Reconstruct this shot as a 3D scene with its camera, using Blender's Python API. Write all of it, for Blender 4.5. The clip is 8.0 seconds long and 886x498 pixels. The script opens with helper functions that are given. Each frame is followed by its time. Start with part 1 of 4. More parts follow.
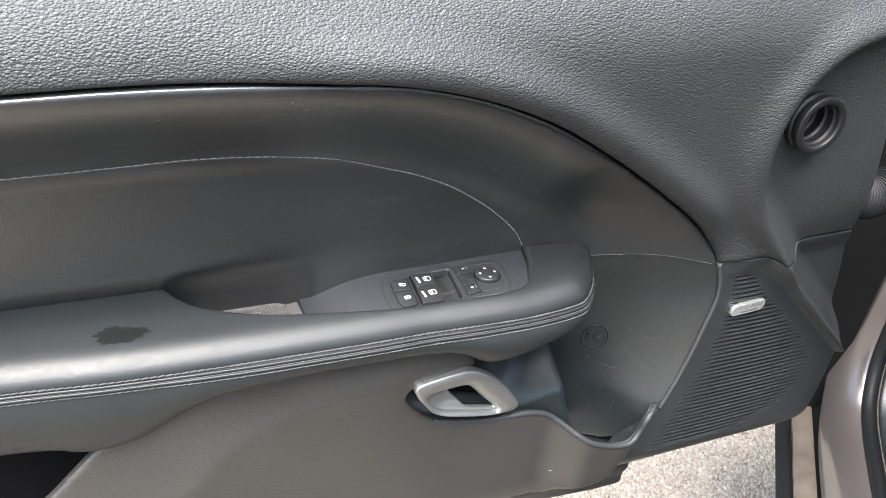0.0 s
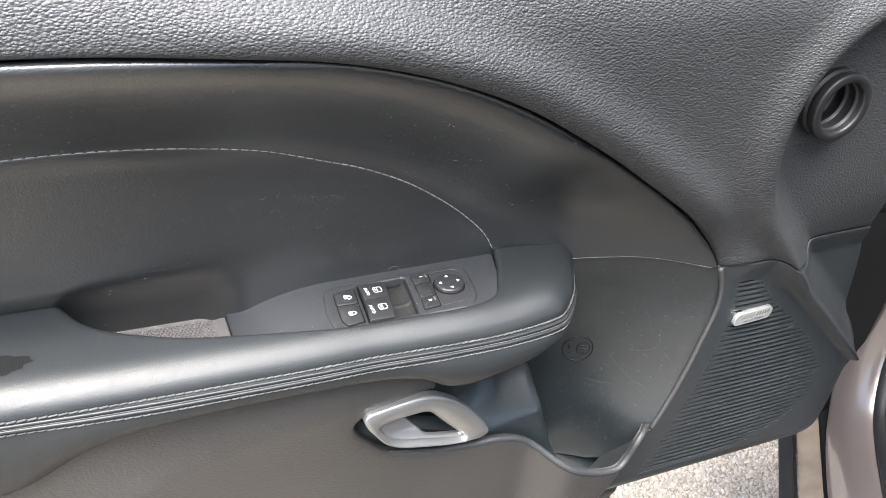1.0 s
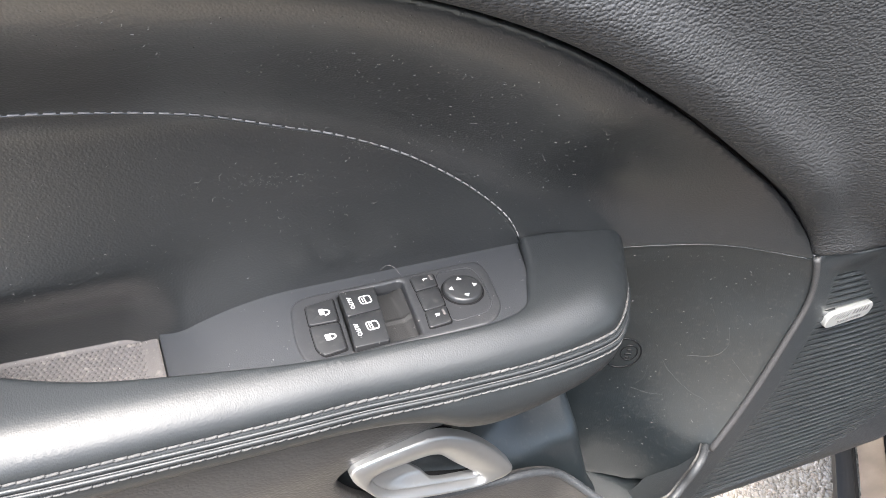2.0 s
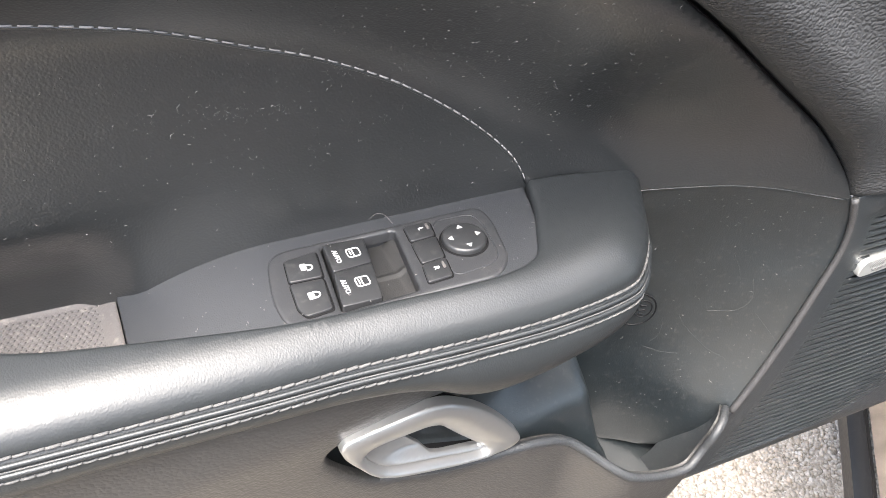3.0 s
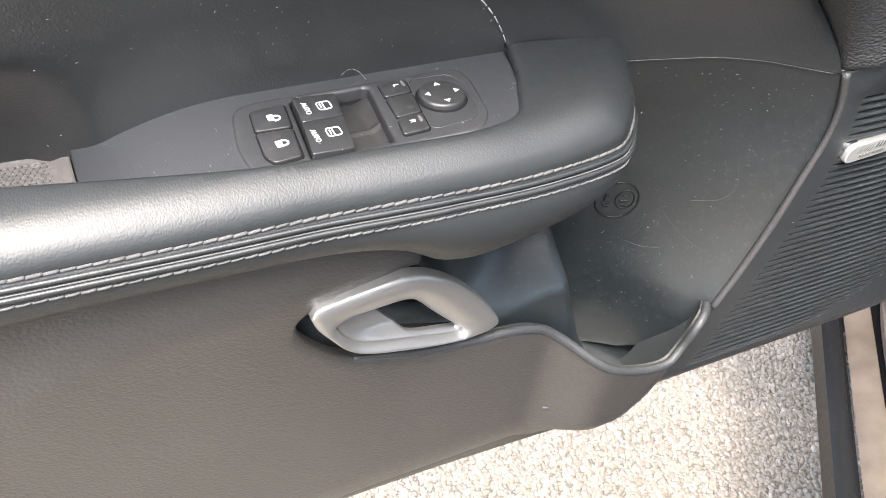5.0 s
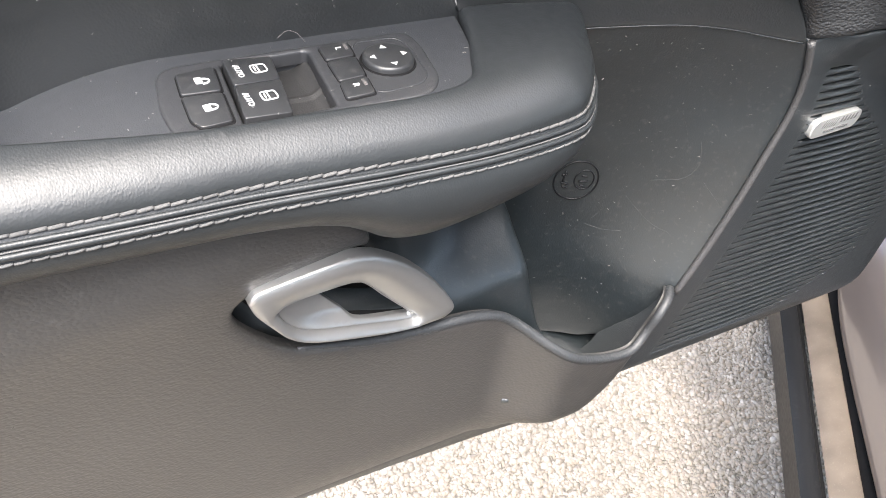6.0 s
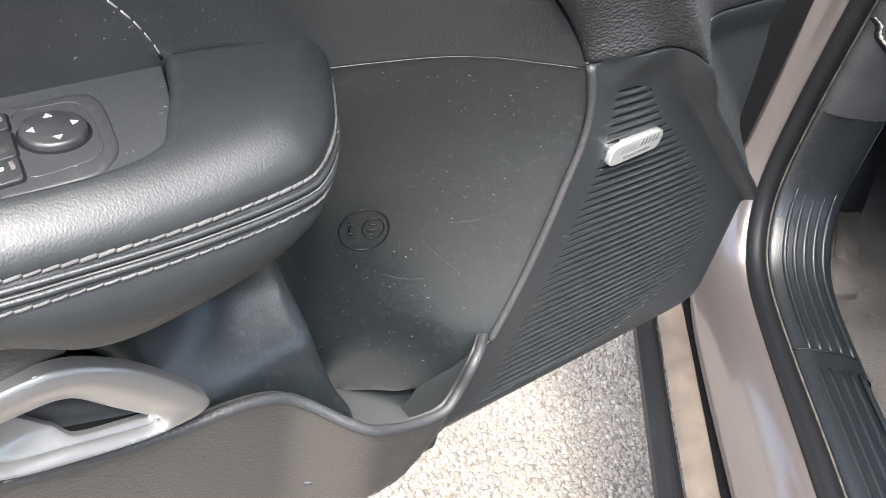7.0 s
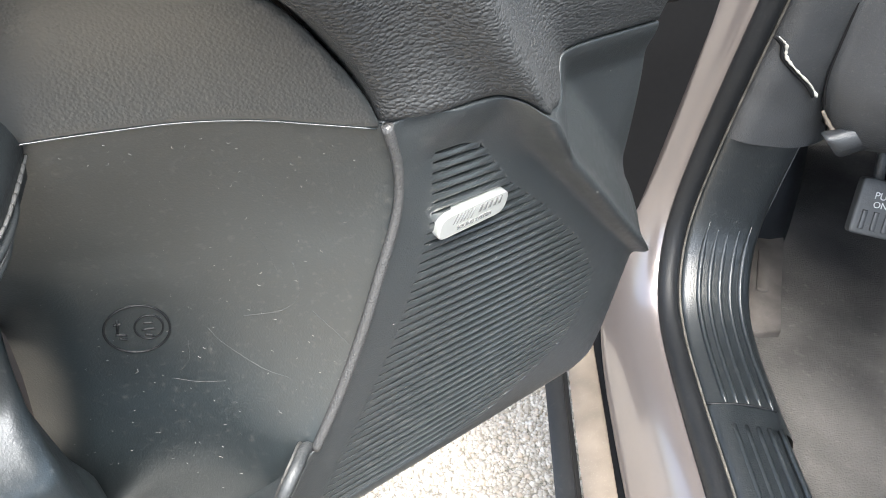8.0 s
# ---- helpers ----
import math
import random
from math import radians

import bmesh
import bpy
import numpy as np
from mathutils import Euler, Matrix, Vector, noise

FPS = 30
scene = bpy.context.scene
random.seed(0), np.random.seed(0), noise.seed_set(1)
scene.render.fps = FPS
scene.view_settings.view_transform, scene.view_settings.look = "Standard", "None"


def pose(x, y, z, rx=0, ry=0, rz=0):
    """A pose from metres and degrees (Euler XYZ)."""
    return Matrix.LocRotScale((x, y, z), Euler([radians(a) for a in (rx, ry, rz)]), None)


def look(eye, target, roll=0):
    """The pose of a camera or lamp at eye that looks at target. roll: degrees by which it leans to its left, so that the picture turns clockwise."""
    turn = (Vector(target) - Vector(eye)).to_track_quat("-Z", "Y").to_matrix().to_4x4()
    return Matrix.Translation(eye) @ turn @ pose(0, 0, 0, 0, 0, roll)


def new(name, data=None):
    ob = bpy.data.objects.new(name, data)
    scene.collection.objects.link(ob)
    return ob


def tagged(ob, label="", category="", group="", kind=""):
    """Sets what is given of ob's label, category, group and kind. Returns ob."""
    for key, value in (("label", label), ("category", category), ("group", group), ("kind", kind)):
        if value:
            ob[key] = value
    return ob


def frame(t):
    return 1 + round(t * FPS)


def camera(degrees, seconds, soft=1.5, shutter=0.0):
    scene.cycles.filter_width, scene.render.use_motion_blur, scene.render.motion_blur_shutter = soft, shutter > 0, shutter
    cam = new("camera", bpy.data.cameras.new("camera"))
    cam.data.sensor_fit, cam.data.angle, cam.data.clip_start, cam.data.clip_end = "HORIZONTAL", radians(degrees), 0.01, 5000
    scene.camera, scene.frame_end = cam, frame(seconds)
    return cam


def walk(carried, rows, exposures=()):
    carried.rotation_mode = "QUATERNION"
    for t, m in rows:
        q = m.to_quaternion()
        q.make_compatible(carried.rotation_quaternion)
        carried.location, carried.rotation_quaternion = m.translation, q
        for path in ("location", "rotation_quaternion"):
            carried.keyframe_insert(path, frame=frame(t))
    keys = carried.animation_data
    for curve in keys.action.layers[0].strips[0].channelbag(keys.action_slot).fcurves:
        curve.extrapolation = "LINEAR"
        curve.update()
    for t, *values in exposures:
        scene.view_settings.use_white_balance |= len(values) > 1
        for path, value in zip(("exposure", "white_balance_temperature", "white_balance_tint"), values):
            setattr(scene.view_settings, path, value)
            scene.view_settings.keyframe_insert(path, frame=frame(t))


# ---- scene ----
cam = camera(56.3, 8.0, soft=0.9)
PATH = [
    (0, (0.027, -0.017, 1.252), (0.022, 1.7, 0.226), 7.0),
    (0.5, (0.054, 0.028, 1.242), (0.052, 1.731, 0.192), 7.2),
    (1, (0.059, 0.097, 1.215), (0.066, 1.786, 0.143), 7.1),
    (1.5, (0.053, 0.19, 1.181), (0.069, 1.848, 0.061), 7.1),
    (1.7, (0.052, 0.226, 1.167), (0.065, 1.858, 0.012), 7.1),
    (2.8, (0.045, 0.305, 1.106), (0.102, 1.867, -0.142), 7.1),
    (3, (0.045, 0.308, 1.101), (0.11, 1.86, -0.159), 7.1),
    (3.5, (0.046, 0.318, 1.097), (0.124, 1.85, -0.187), 7.1),
    (4, (0.044, 0.32, 1.093), (0.136, 1.835, -0.21), 7.4),
    (4.5, (0.046, 0.294, 1.074), (0.155, 1.793, -0.246), 8.4),
    (4.7, (0.047, 0.29, 1.063), (0.168, 1.784, -0.261), 8.7),
    (5.8, (0.059, 0.303, 1.021), (0.252, 1.8, -0.292), 10.3),
    (6, (0.057, 0.307, 1.018), (0.293, 1.805, -0.286), 10.7),
    (6.5, (0.082, 0.327, 1.017), (0.43, 1.815, -0.274), 11.1),
    (7, (0.138, 0.37, 1.014), (0.605, 1.847, -0.251), 11.3),
    (7.5, (0.198, 0.42, 1.009), (0.735, 1.89, -0.236), 11.4),
    (8, (0.238, 0.451, 0.998), (0.802, 1.922, -0.234), 11.4),
]
walk(cam, [(t, look(eye, target, roll)) for t, eye, target, roll in PATH], [(0.0, 2.45, 6500, 8), (1.5, 2.8, 6500, 9), (3.0, 2.97, 6700, 10), (4.0, 3.04, 6750, 10), (4.5, 2.87, 6750, 10), (6.5, 2.77, 6600, 10), (7.5, 3.08, 6480, 7), (8.0, 3.25, 6450, 5)])

# ---------------------------------------------------------------- light
world = bpy.data.worlds.new("sky")
scene.world = world
world.use_nodes = True
wn = world.node_tree
sky = wn.nodes.new("ShaderNodeTexSky")
sky.sky_type = 'NISHITA'
sky.sun_disc = False
sky.sun_elevation = radians(70)
sky.sun_rotation = radians(200)
sky.air_density, sky.dust_density, sky.ozone_density = 1.0, 5.0, 0.8
wn.links.new(sky.outputs[0], wn.nodes["Background"].inputs[0])
wn.nodes["Background"].inputs[1].default_value = 0.15
sun = new("sun", bpy.data.lights.new("sun", 'SUN'))
sun.data.energy, sun.data.angle, sun.data.color = 2.65, radians(58), (1.0, 1.0, 1.0)
sun.matrix_world = look((-0.22, -0.7, 4.2), (0.2, 0.6, 0.6))


# ---------------------------------------------------------------- materials
def material(name, base, rough, metal=0.0, vary=0.12, vary_scale=9.0, grain=None, coat=0.0, coat_rough=0.2, spec=0.5, dust=0.0, dust_colour=(0.3, 0.28, 0.25)):
    """grain: (kind, scale, depth, stretch). kind: leather, pebble or fine."""
    m = bpy.data.materials.new(name)
    m.use_nodes = True
    t = m.node_tree
    p = t.nodes["Principled BSDF"]
    co = t.nodes.new("ShaderNodeTexCoord")
    big = t.nodes.new("ShaderNodeTexNoise")
    big.inputs["Scale"].default_value = vary_scale
    big.inputs["Detail"].default_value = 6
    t.links.new(co.outputs["Object"], big.inputs["Vector"])
    fine = t.nodes.new("ShaderNodeTexNoise")
    fine.inputs["Scale"].default_value = vary_scale * 22
    fine.inputs["Detail"].default_value = 3
    t.links.new(co.outputs["Object"], fine.inputs["Vector"])
    mix = t.nodes.new("ShaderNodeMix")
    mix.data_type = 'RGBA'
    mix.inputs[6].default_value = (*[c * (1 - vary) for c in base], 1)
    mix.inputs[7].default_value = (*[min(1, c * (1 + vary)) for c in base], 1)
    ramp = t.nodes.new("ShaderNodeMapRange")
    ramp.inputs[1].default_value, ramp.inputs[2].default_value = 0.3, 0.7
    t.links.new(big.outputs[0], ramp.inputs[0])
    t.links.new(ramp.outputs[0], mix.inputs[0])
    last = mix.outputs[2]
    if dust:
        specks = t.nodes.new("ShaderNodeMapRange")
        specks.inputs[1].default_value, specks.inputs[2].default_value = 0.58, 0.78
        specks.inputs[4].default_value = dust
        t.links.new(fine.outputs[0], specks.inputs[0])
        over = t.nodes.new("ShaderNodeMix")
        over.data_type = 'RGBA'
        over.inputs[7].default_value = (*dust_colour, 1)
        t.links.new(specks.outputs[0], over.inputs[0])
        t.links.new(last, over.inputs[6])
        last = over.outputs[2]
    t.links.new(last, p.inputs["Base Color"])
    p.inputs["Metallic"].default_value = metal
    p.inputs["Specular IOR Level"].default_value = spec
    p.inputs["Coat Weight"].default_value = coat
    p.inputs["Coat Roughness"].default_value = coat_rough
    rr = t.nodes.new("ShaderNodeMapRange")
    rr.inputs[1].default_value, rr.inputs[2].default_value = 0.25, 0.75
    rr.inputs[3].default_value, rr.inputs[4].default_value = rough * 0.88, min(1, rough * 1.12)
    t.links.new(fine.outputs[0], rr.inputs[0])
    t.links.new(rr.outputs[0], p.inputs["Roughness"])
    if grain:
        kind, scale, depth, stretch = grain
        mp = t.nodes.new("ShaderNodeMapping")
        mp.inputs["Scale"].default_value = stretch
        wob = t.nodes.new("ShaderNodeTexNoise")
        wob.inputs["Scale"].default_value = scale * 0.55
        wob.inputs["Detail"].default_value = 2
        add = t.nodes.new("ShaderNodeVectorMath")
        add.operation = 'MULTIPLY_ADD'
        add.inputs[1].default_value = (0.7 / scale,) * 3
        t.links.new(co.outputs["Object"], wob.inputs["Vector"])
        t.links.new(wob.outputs["Color"], add.inputs[0])
        t.links.new(co.outputs["Object"], add.inputs[2])
        t.links.new(add.outputs[0], mp.inputs["Vector"])
        if kind == "fine":
            tex = t.nodes.new("ShaderNodeTexNoise")
            tex.inputs["Scale"].default_value = scale
            tex.inputs["Detail"].default_value = 4
            height = tex.outputs[0]
            t.links.new(mp.outputs[0], tex.inputs["Vector"])
        else:
            tex = t.nodes.new("ShaderNodeTexVoronoi")
            tex.feature = 'SMOOTH_F1'
            tex.inputs["Scale"].default_value = scale
            tex.inputs["Smoothness"].default_value = 0.25 if kind == "pebble" else 0.5
            t.links.new(mp.outputs[0], tex.inputs["Vector"])
            ridge = t.nodes.new("ShaderNodeTexNoise")
            ridge.inputs["Scale"].default_value = scale * 1.7
            ridge.inputs["Detail"].default_value = 2
            t.links.new(mp.outputs[0], ridge.inputs["Vector"])
            both = t.nodes.new("ShaderNodeMath")
            both.operation = 'MULTIPLY_ADD'
            both.inputs[1].default_value = -1.5
            less = t.nodes.new("ShaderNodeMath")
            less.operation = 'MULTIPLY'
            less.inputs[1].default_value = 0.45
            t.links.new(ridge.outputs[0], less.inputs[0])
            t.links.new(tex.outputs["Distance"], both.inputs[0])
            t.links.new(less.outputs[0], both.inputs[2])
            height = both.outputs[0]
        bump = t.nodes.new("ShaderNodeBump")
        bump.inputs["Strength"].default_value = 1.0
        bump.inputs["Distance"].default_value = depth
        t.links.new(height, bump.inputs["Height"])
        t.links.new(bump.outputs[0], p.inputs["Normal"])
    return m


PAD = material("grained_soft_vinyl", (0.0255, 0.0265, 0.028), 0.54, grain=("pebble", 560, 0.00050, (0.72, 1, 1.2)), dust=0.0)
LEATHER = material("smooth_black_leather", (0.0118, 0.0131, 0.0138), 0.33, spec=1.0, coat=0.6, coat_rough=0.32, vary=0.2, vary_scale=7, grain=("leather", 800, 0.00010, (1, 1, 1)), dust=0.025)
ARMSKIN = material("armrest_leather", (0.0150, 0.0172, 0.0186), 0.45, grain=("leather", 900, 0.00005, (1.25, 0.9, 1)), dust=0.0, spec=0.5)
LOWER = material("grained_lower_plastic", (0.029, 0.0275, 0.026), 0.42, spec=0.9, grain=("pebble", 520, 0.00014, (0.85, 1, 1.2)), dust=0.05)
BIN = material("scuffed_bin_plastic", (0.0095, 0.0128, 0.0146), 0.37, spec=1.0, vary=0.25, vary_scale=14, grain=("fine", 900, 0.00012, (1, 1, 1)), dust=0.07)
SPEAKER = material("speaker_plastic", (0.020, 0.023, 0.025), 0.40, spec=0.7, grain=("fine", 1100, 0.0002, (1, 1, 1)), dust=0.06)
PLATE = material("switch_plate_plastic", (0.025, 0.0270, 0.030), 0.45, grain=("fine", 1500, 0.0001, (1, 1, 1)), dust=0.02)
WELL = material("matt_switch_well", (0.016, 0.016, 0.016), 0.5, grain=("fine", 1500, 0.0001, (1, 1, 1)))
PANEL = material("switch_panel_plastic", (0.024, 0.025, 0.027), 0.42, grain=("fine", 1500, 0.0001, (1, 1, 1)), dust=0.05)
BUTTON = material("button_plastic", (0.020, 0.0208, 0.022), 0.38, grain=("fine", 1800, 0.00006, (1, 1, 1)), dust=0.08)
# DARK: black plastic, and cavities and gaps with their shade put into the colour
DARK = material("black_plastic_and_cavity_shade", (0.006, 0.006, 0.0065), 0.75, spec=0.1)
RUBBER = material("black_rubber", (0.007, 0.0075, 0.0085), 0.5, spec=0.22, grain=("fine", 700, 0.0002, (1, 1, 1)), dust=0.03)
MAT = material("dusty_tray_rubber", (0.072, 0.067, 0.066), 0.75, grain=("fine", 900, 0.0003, (1, 1, 1)), dust=0.3)
SATIN = material("satin_silver", (0.36, 0.36, 0.355), 0.38, metal=0.85, vary=0.03)
BADGE = material("brushed_badge", (0.50, 0.51, 0.50), 0.38, metal=0.7, vary=0.04)
THREAD = material("grey_thread", (0.056, 0.056, 0.056), 0.8, vary=0.3, vary_scale=60)
PALE_THREAD = material("pale_thread", (0.22, 0.215, 0.21), 0.8, vary=0.2, vary_scale=60)
WHITE = material("white_print", (0.50, 0.50, 0.49), 0.6, vary=0.05)
PAINT = material("mauve_grey_paint", (0.104, 0.090, 0.087), 0.32, metal=0.4, vary=0.05, coat=0.7, coat_rough=0.08)
TAN = material("dusty_rocker_flange", (0.090, 0.073, 0.058), 0.55, vary=0.3, vary_scale=25, dust=0.15)
CARPET = material("worn_carpet", (0.046, 0.042, 0.038), 0.95, vary=0.75, vary_scale=6, grain=("fine", 420, 0.0015, (1, 1, 1)), dust=0.12)
SCUFF = material("ribbed_sill_plastic", (0.009, 0.011, 0.0125), 0.36, spec=0.6, grain=("leather", 600, 0.00012, (1, 1, 1)), dust=0.05)
DUSTY = material("dusty_rubber_edge", (0.055, 0.05, 0.043), 0.85, vary=0.6, vary_scale=60, dust=0.3)
TRIM = material("kick_trim_plastic", (0.028, 0.0295, 0.032), 0.45, vary=0.25, vary_scale=20, grain=("pebble", 700, 0.0002, (1, 1, 1)), dust=0.09)
EDGING = material("brown_felt", (0.052, 0.045, 0.040), 0.9, vary=0.4, vary_scale=30, dust=0.2)
FOAM = material("torn_white_edge", (0.30, 0.29, 0.265), 0.9, vary=0.25, vary_scale=90)


def pebble_material():
    m = bpy.data.materials.new("aggregate_stone")
    m.use_nodes = True
    t = m.node_tree
    geo = t.nodes.new("ShaderNodeNewGeometry")
    ramp = t.nodes.new("ShaderNodeValToRGB")
    r = ramp.color_ramp
    r.elements[0].position, r.elements[0].color = 0.0, (0.175, 0.148, 0.118, 1)
    r.elements[1].position, r.elements[1].color = 1.0, (0.345, 0.318, 0.278, 1)
    for at, col in ((0.15, (0.205, 0.176, 0.142, 1)), (0.4, (0.232, 0.204, 0.166, 1)), (0.7, (0.270, 0.243, 0.205, 1)), (0.85, (0.242, 0.196, 0.150, 1))):
        e = r.elements.new(at)
        e.color = col
    t.links.new(geo.outputs["Random Per Island"], ramp.inputs[0])
    p = t.nodes["Principled BSDF"]
    t.links.new(ramp.outputs[0], p.inputs["Base Color"])
    p.inputs["Roughness"].default_value = 0.7
    return m


def paving_material():
    """Cement paste with small stones set in it."""
    m = bpy.data.materials.new("aggregate_paving")
    m.use_nodes = True
    t = m.node_tree
    p = t.nodes["Principled BSDF"]
    co = t.nodes.new("ShaderNodeTexCoord")
    cells = t.nodes.new("ShaderNodeTexVoronoi")
    cells.inputs["Scale"].default_value = 150
    rim = t.nodes.new("ShaderNodeTexVoronoi")
    rim.feature = 'DISTANCE_TO_EDGE'
    rim.inputs["Scale"].default_value = 150
    patch = t.nodes.new("ShaderNodeTexNoise")
    patch.inputs["Scale"].default_value = 5
    for one in (cells, rim, patch):
        t.links.new(co.outputs["Object"], one.inputs["Vector"])
    ramp = t.nodes.new("ShaderNodeValToRGB")
    ramp.color_ramp.elements[0].color = (0.19, 0.165, 0.13, 1)
    ramp.color_ramp.elements[1].color = (0.38, 0.345, 0.29, 1)
    t.links.new(cells.outputs["Color"], ramp.inputs[0])
    gap = t.nodes.new("ShaderNodeMapRange")
    gap.inputs[2].default_value = 0.22
    gap.inputs[3].default_value, gap.inputs[4].default_value = 0.0, 1.0
    t.links.new(rim.outputs["Distance"], gap.inputs[0])
    mix = t.nodes.new("ShaderNodeMix")
    mix.data_type = 'RGBA'
    mix.inputs[6].default_value = (0.18, 0.155, 0.122, 1)
    t.links.new(gap.outputs[0], mix.inputs[0])
    t.links.new(ramp.outputs[0], mix.inputs[7])
    tone = t.nodes.new("ShaderNodeMix")
    tone.data_type, tone.blend_type = 'RGBA', 'MULTIPLY'
    tone.inputs[0].default_value = 0.35
    t.links.new(mix.outputs[2], tone.inputs[6])
    t.links.new(patch.outputs[0], tone.inputs[7])
    t.links.new(tone.outputs[2], p.inputs["Base Color"])
    p.inputs["Roughness"].default_value = 0.85
    bump = t.nodes.new("ShaderNodeBump")
    bump.inputs["Distance"].default_value = 0.002
    t.links.new(gap.outputs[0], bump.inputs["Height"])
    t.links.new(bump.outputs[0], p.inputs["Normal"])
    return m


STONE = pebble_material()
CEMENT = paving_material()


# ---------------------------------------------------------------- shaping helpers
def smooth(x):
    x = np.clip(x, 0.0, 1.0)
    return x * x * (3 - 2 * x)


def spline(points, per=8):
    """Catmull-Rom through the points, as an array."""
    p = np.array(points, float)
    q = np.vstack([2 * p[0] - p[1], p, 2 * p[-1] - p[-2]])
    out = []
    for k in range(len(p) - 1):
        a, b, c, d = q[k:k + 4]
        for s in np.arange(per) / per:
            out.append(0.5 * (2 * b + (c - a) * s + (2 * a - 5 * b + 4 * c - d) * s * s + (3 * b - a - 3 * c + d) * s ** 3))
    out.append(p[-1])
    return np.array(out)


def even(points, step, closed=False):
    """The polyline at even spacing."""
    p = np.array(points, float)
    if closed:
        p = np.vstack([p, p[:1]])
    seg = np.linalg.norm(np.diff(p, axis=0), axis=1)
    run = np.r_[0, np.cumsum(seg)]
    n = max(2, int(round(run[-1] / step)))
    at = np.linspace(0, run[-1], n + 1)
    out = np.stack([np.interp(at, run, p[:, k]) for k in range(p.shape[1])], 1)
    return out[:-1] if closed else out


def distance(a, b, line, closed=False):
    """Distance of points (a, b) from a polyline."""
    p = np.array(line, float)
    if closed:
        p = np.vstack([p, p[:1]])
    x = np.stack([np.ravel(a), np.ravel(b)], 1)
    best = np.full(len(x), 1e9)
    for s, e in zip(p[:-1], p[1:]):
        d = e - s
        l2 = d @ d
        if l2 < 1e-14:
            continue
        k = np.clip(((x - s) @ d) / l2, 0, 1)
        best = np.minimum(best, np.hypot(*(x - s - k[:, None] * d).T))
    return best.reshape(np.shape(a))


def inside(a, b, loop):
    p = np.array(loop, float)
    a, b = np.asarray(a, float), np.asarray(b, float)
    hit = np.zeros(a.shape, bool)
    for (x0, y0), (x1, y1) in zip(p, np.roll(p, -1, 0)):
        if y0 == y1:
            continue
        hit ^= ((y0 > b) != (y1 > b)) & (a < (x1 - x0) * (b - y0) / (y1 - y0) + x0)
    return hit


def on_door(a, b, h):
    return np.stack([a, -h, b], 1)


def lying(a, b, h):
    return np.stack([a, -b, h], 1)


def part(name, data, mat, parent, label="", flat=False):
    """One mesh object under a thing or a part, from a bmesh or from (vertices, faces)."""
    me = bpy.data.meshes.new(name)
    if isinstance(data, bmesh.types.BMesh):
        data.to_mesh(me)
        data.free()
    else:
        me.from_pydata([tuple(map(float, v)) for v in data[0]], [], [tuple(map(int, f)) for f in data[1]])
        me.update()
    if not flat:
        me.polygons.foreach_set("use_smooth", [True] * len(me.polygons))
    for one in (mat if isinstance(mat, (list, tuple)) else [mat]):
        me.materials.append(one)
    ob = new(name, me)
    if parent == "door":
        ob.parent, ob.matrix_local = car, CAR.inverted() @ DOOR
    else:
        ob.parent = parent
    if label:
        tagged(ob, label)
    return ob


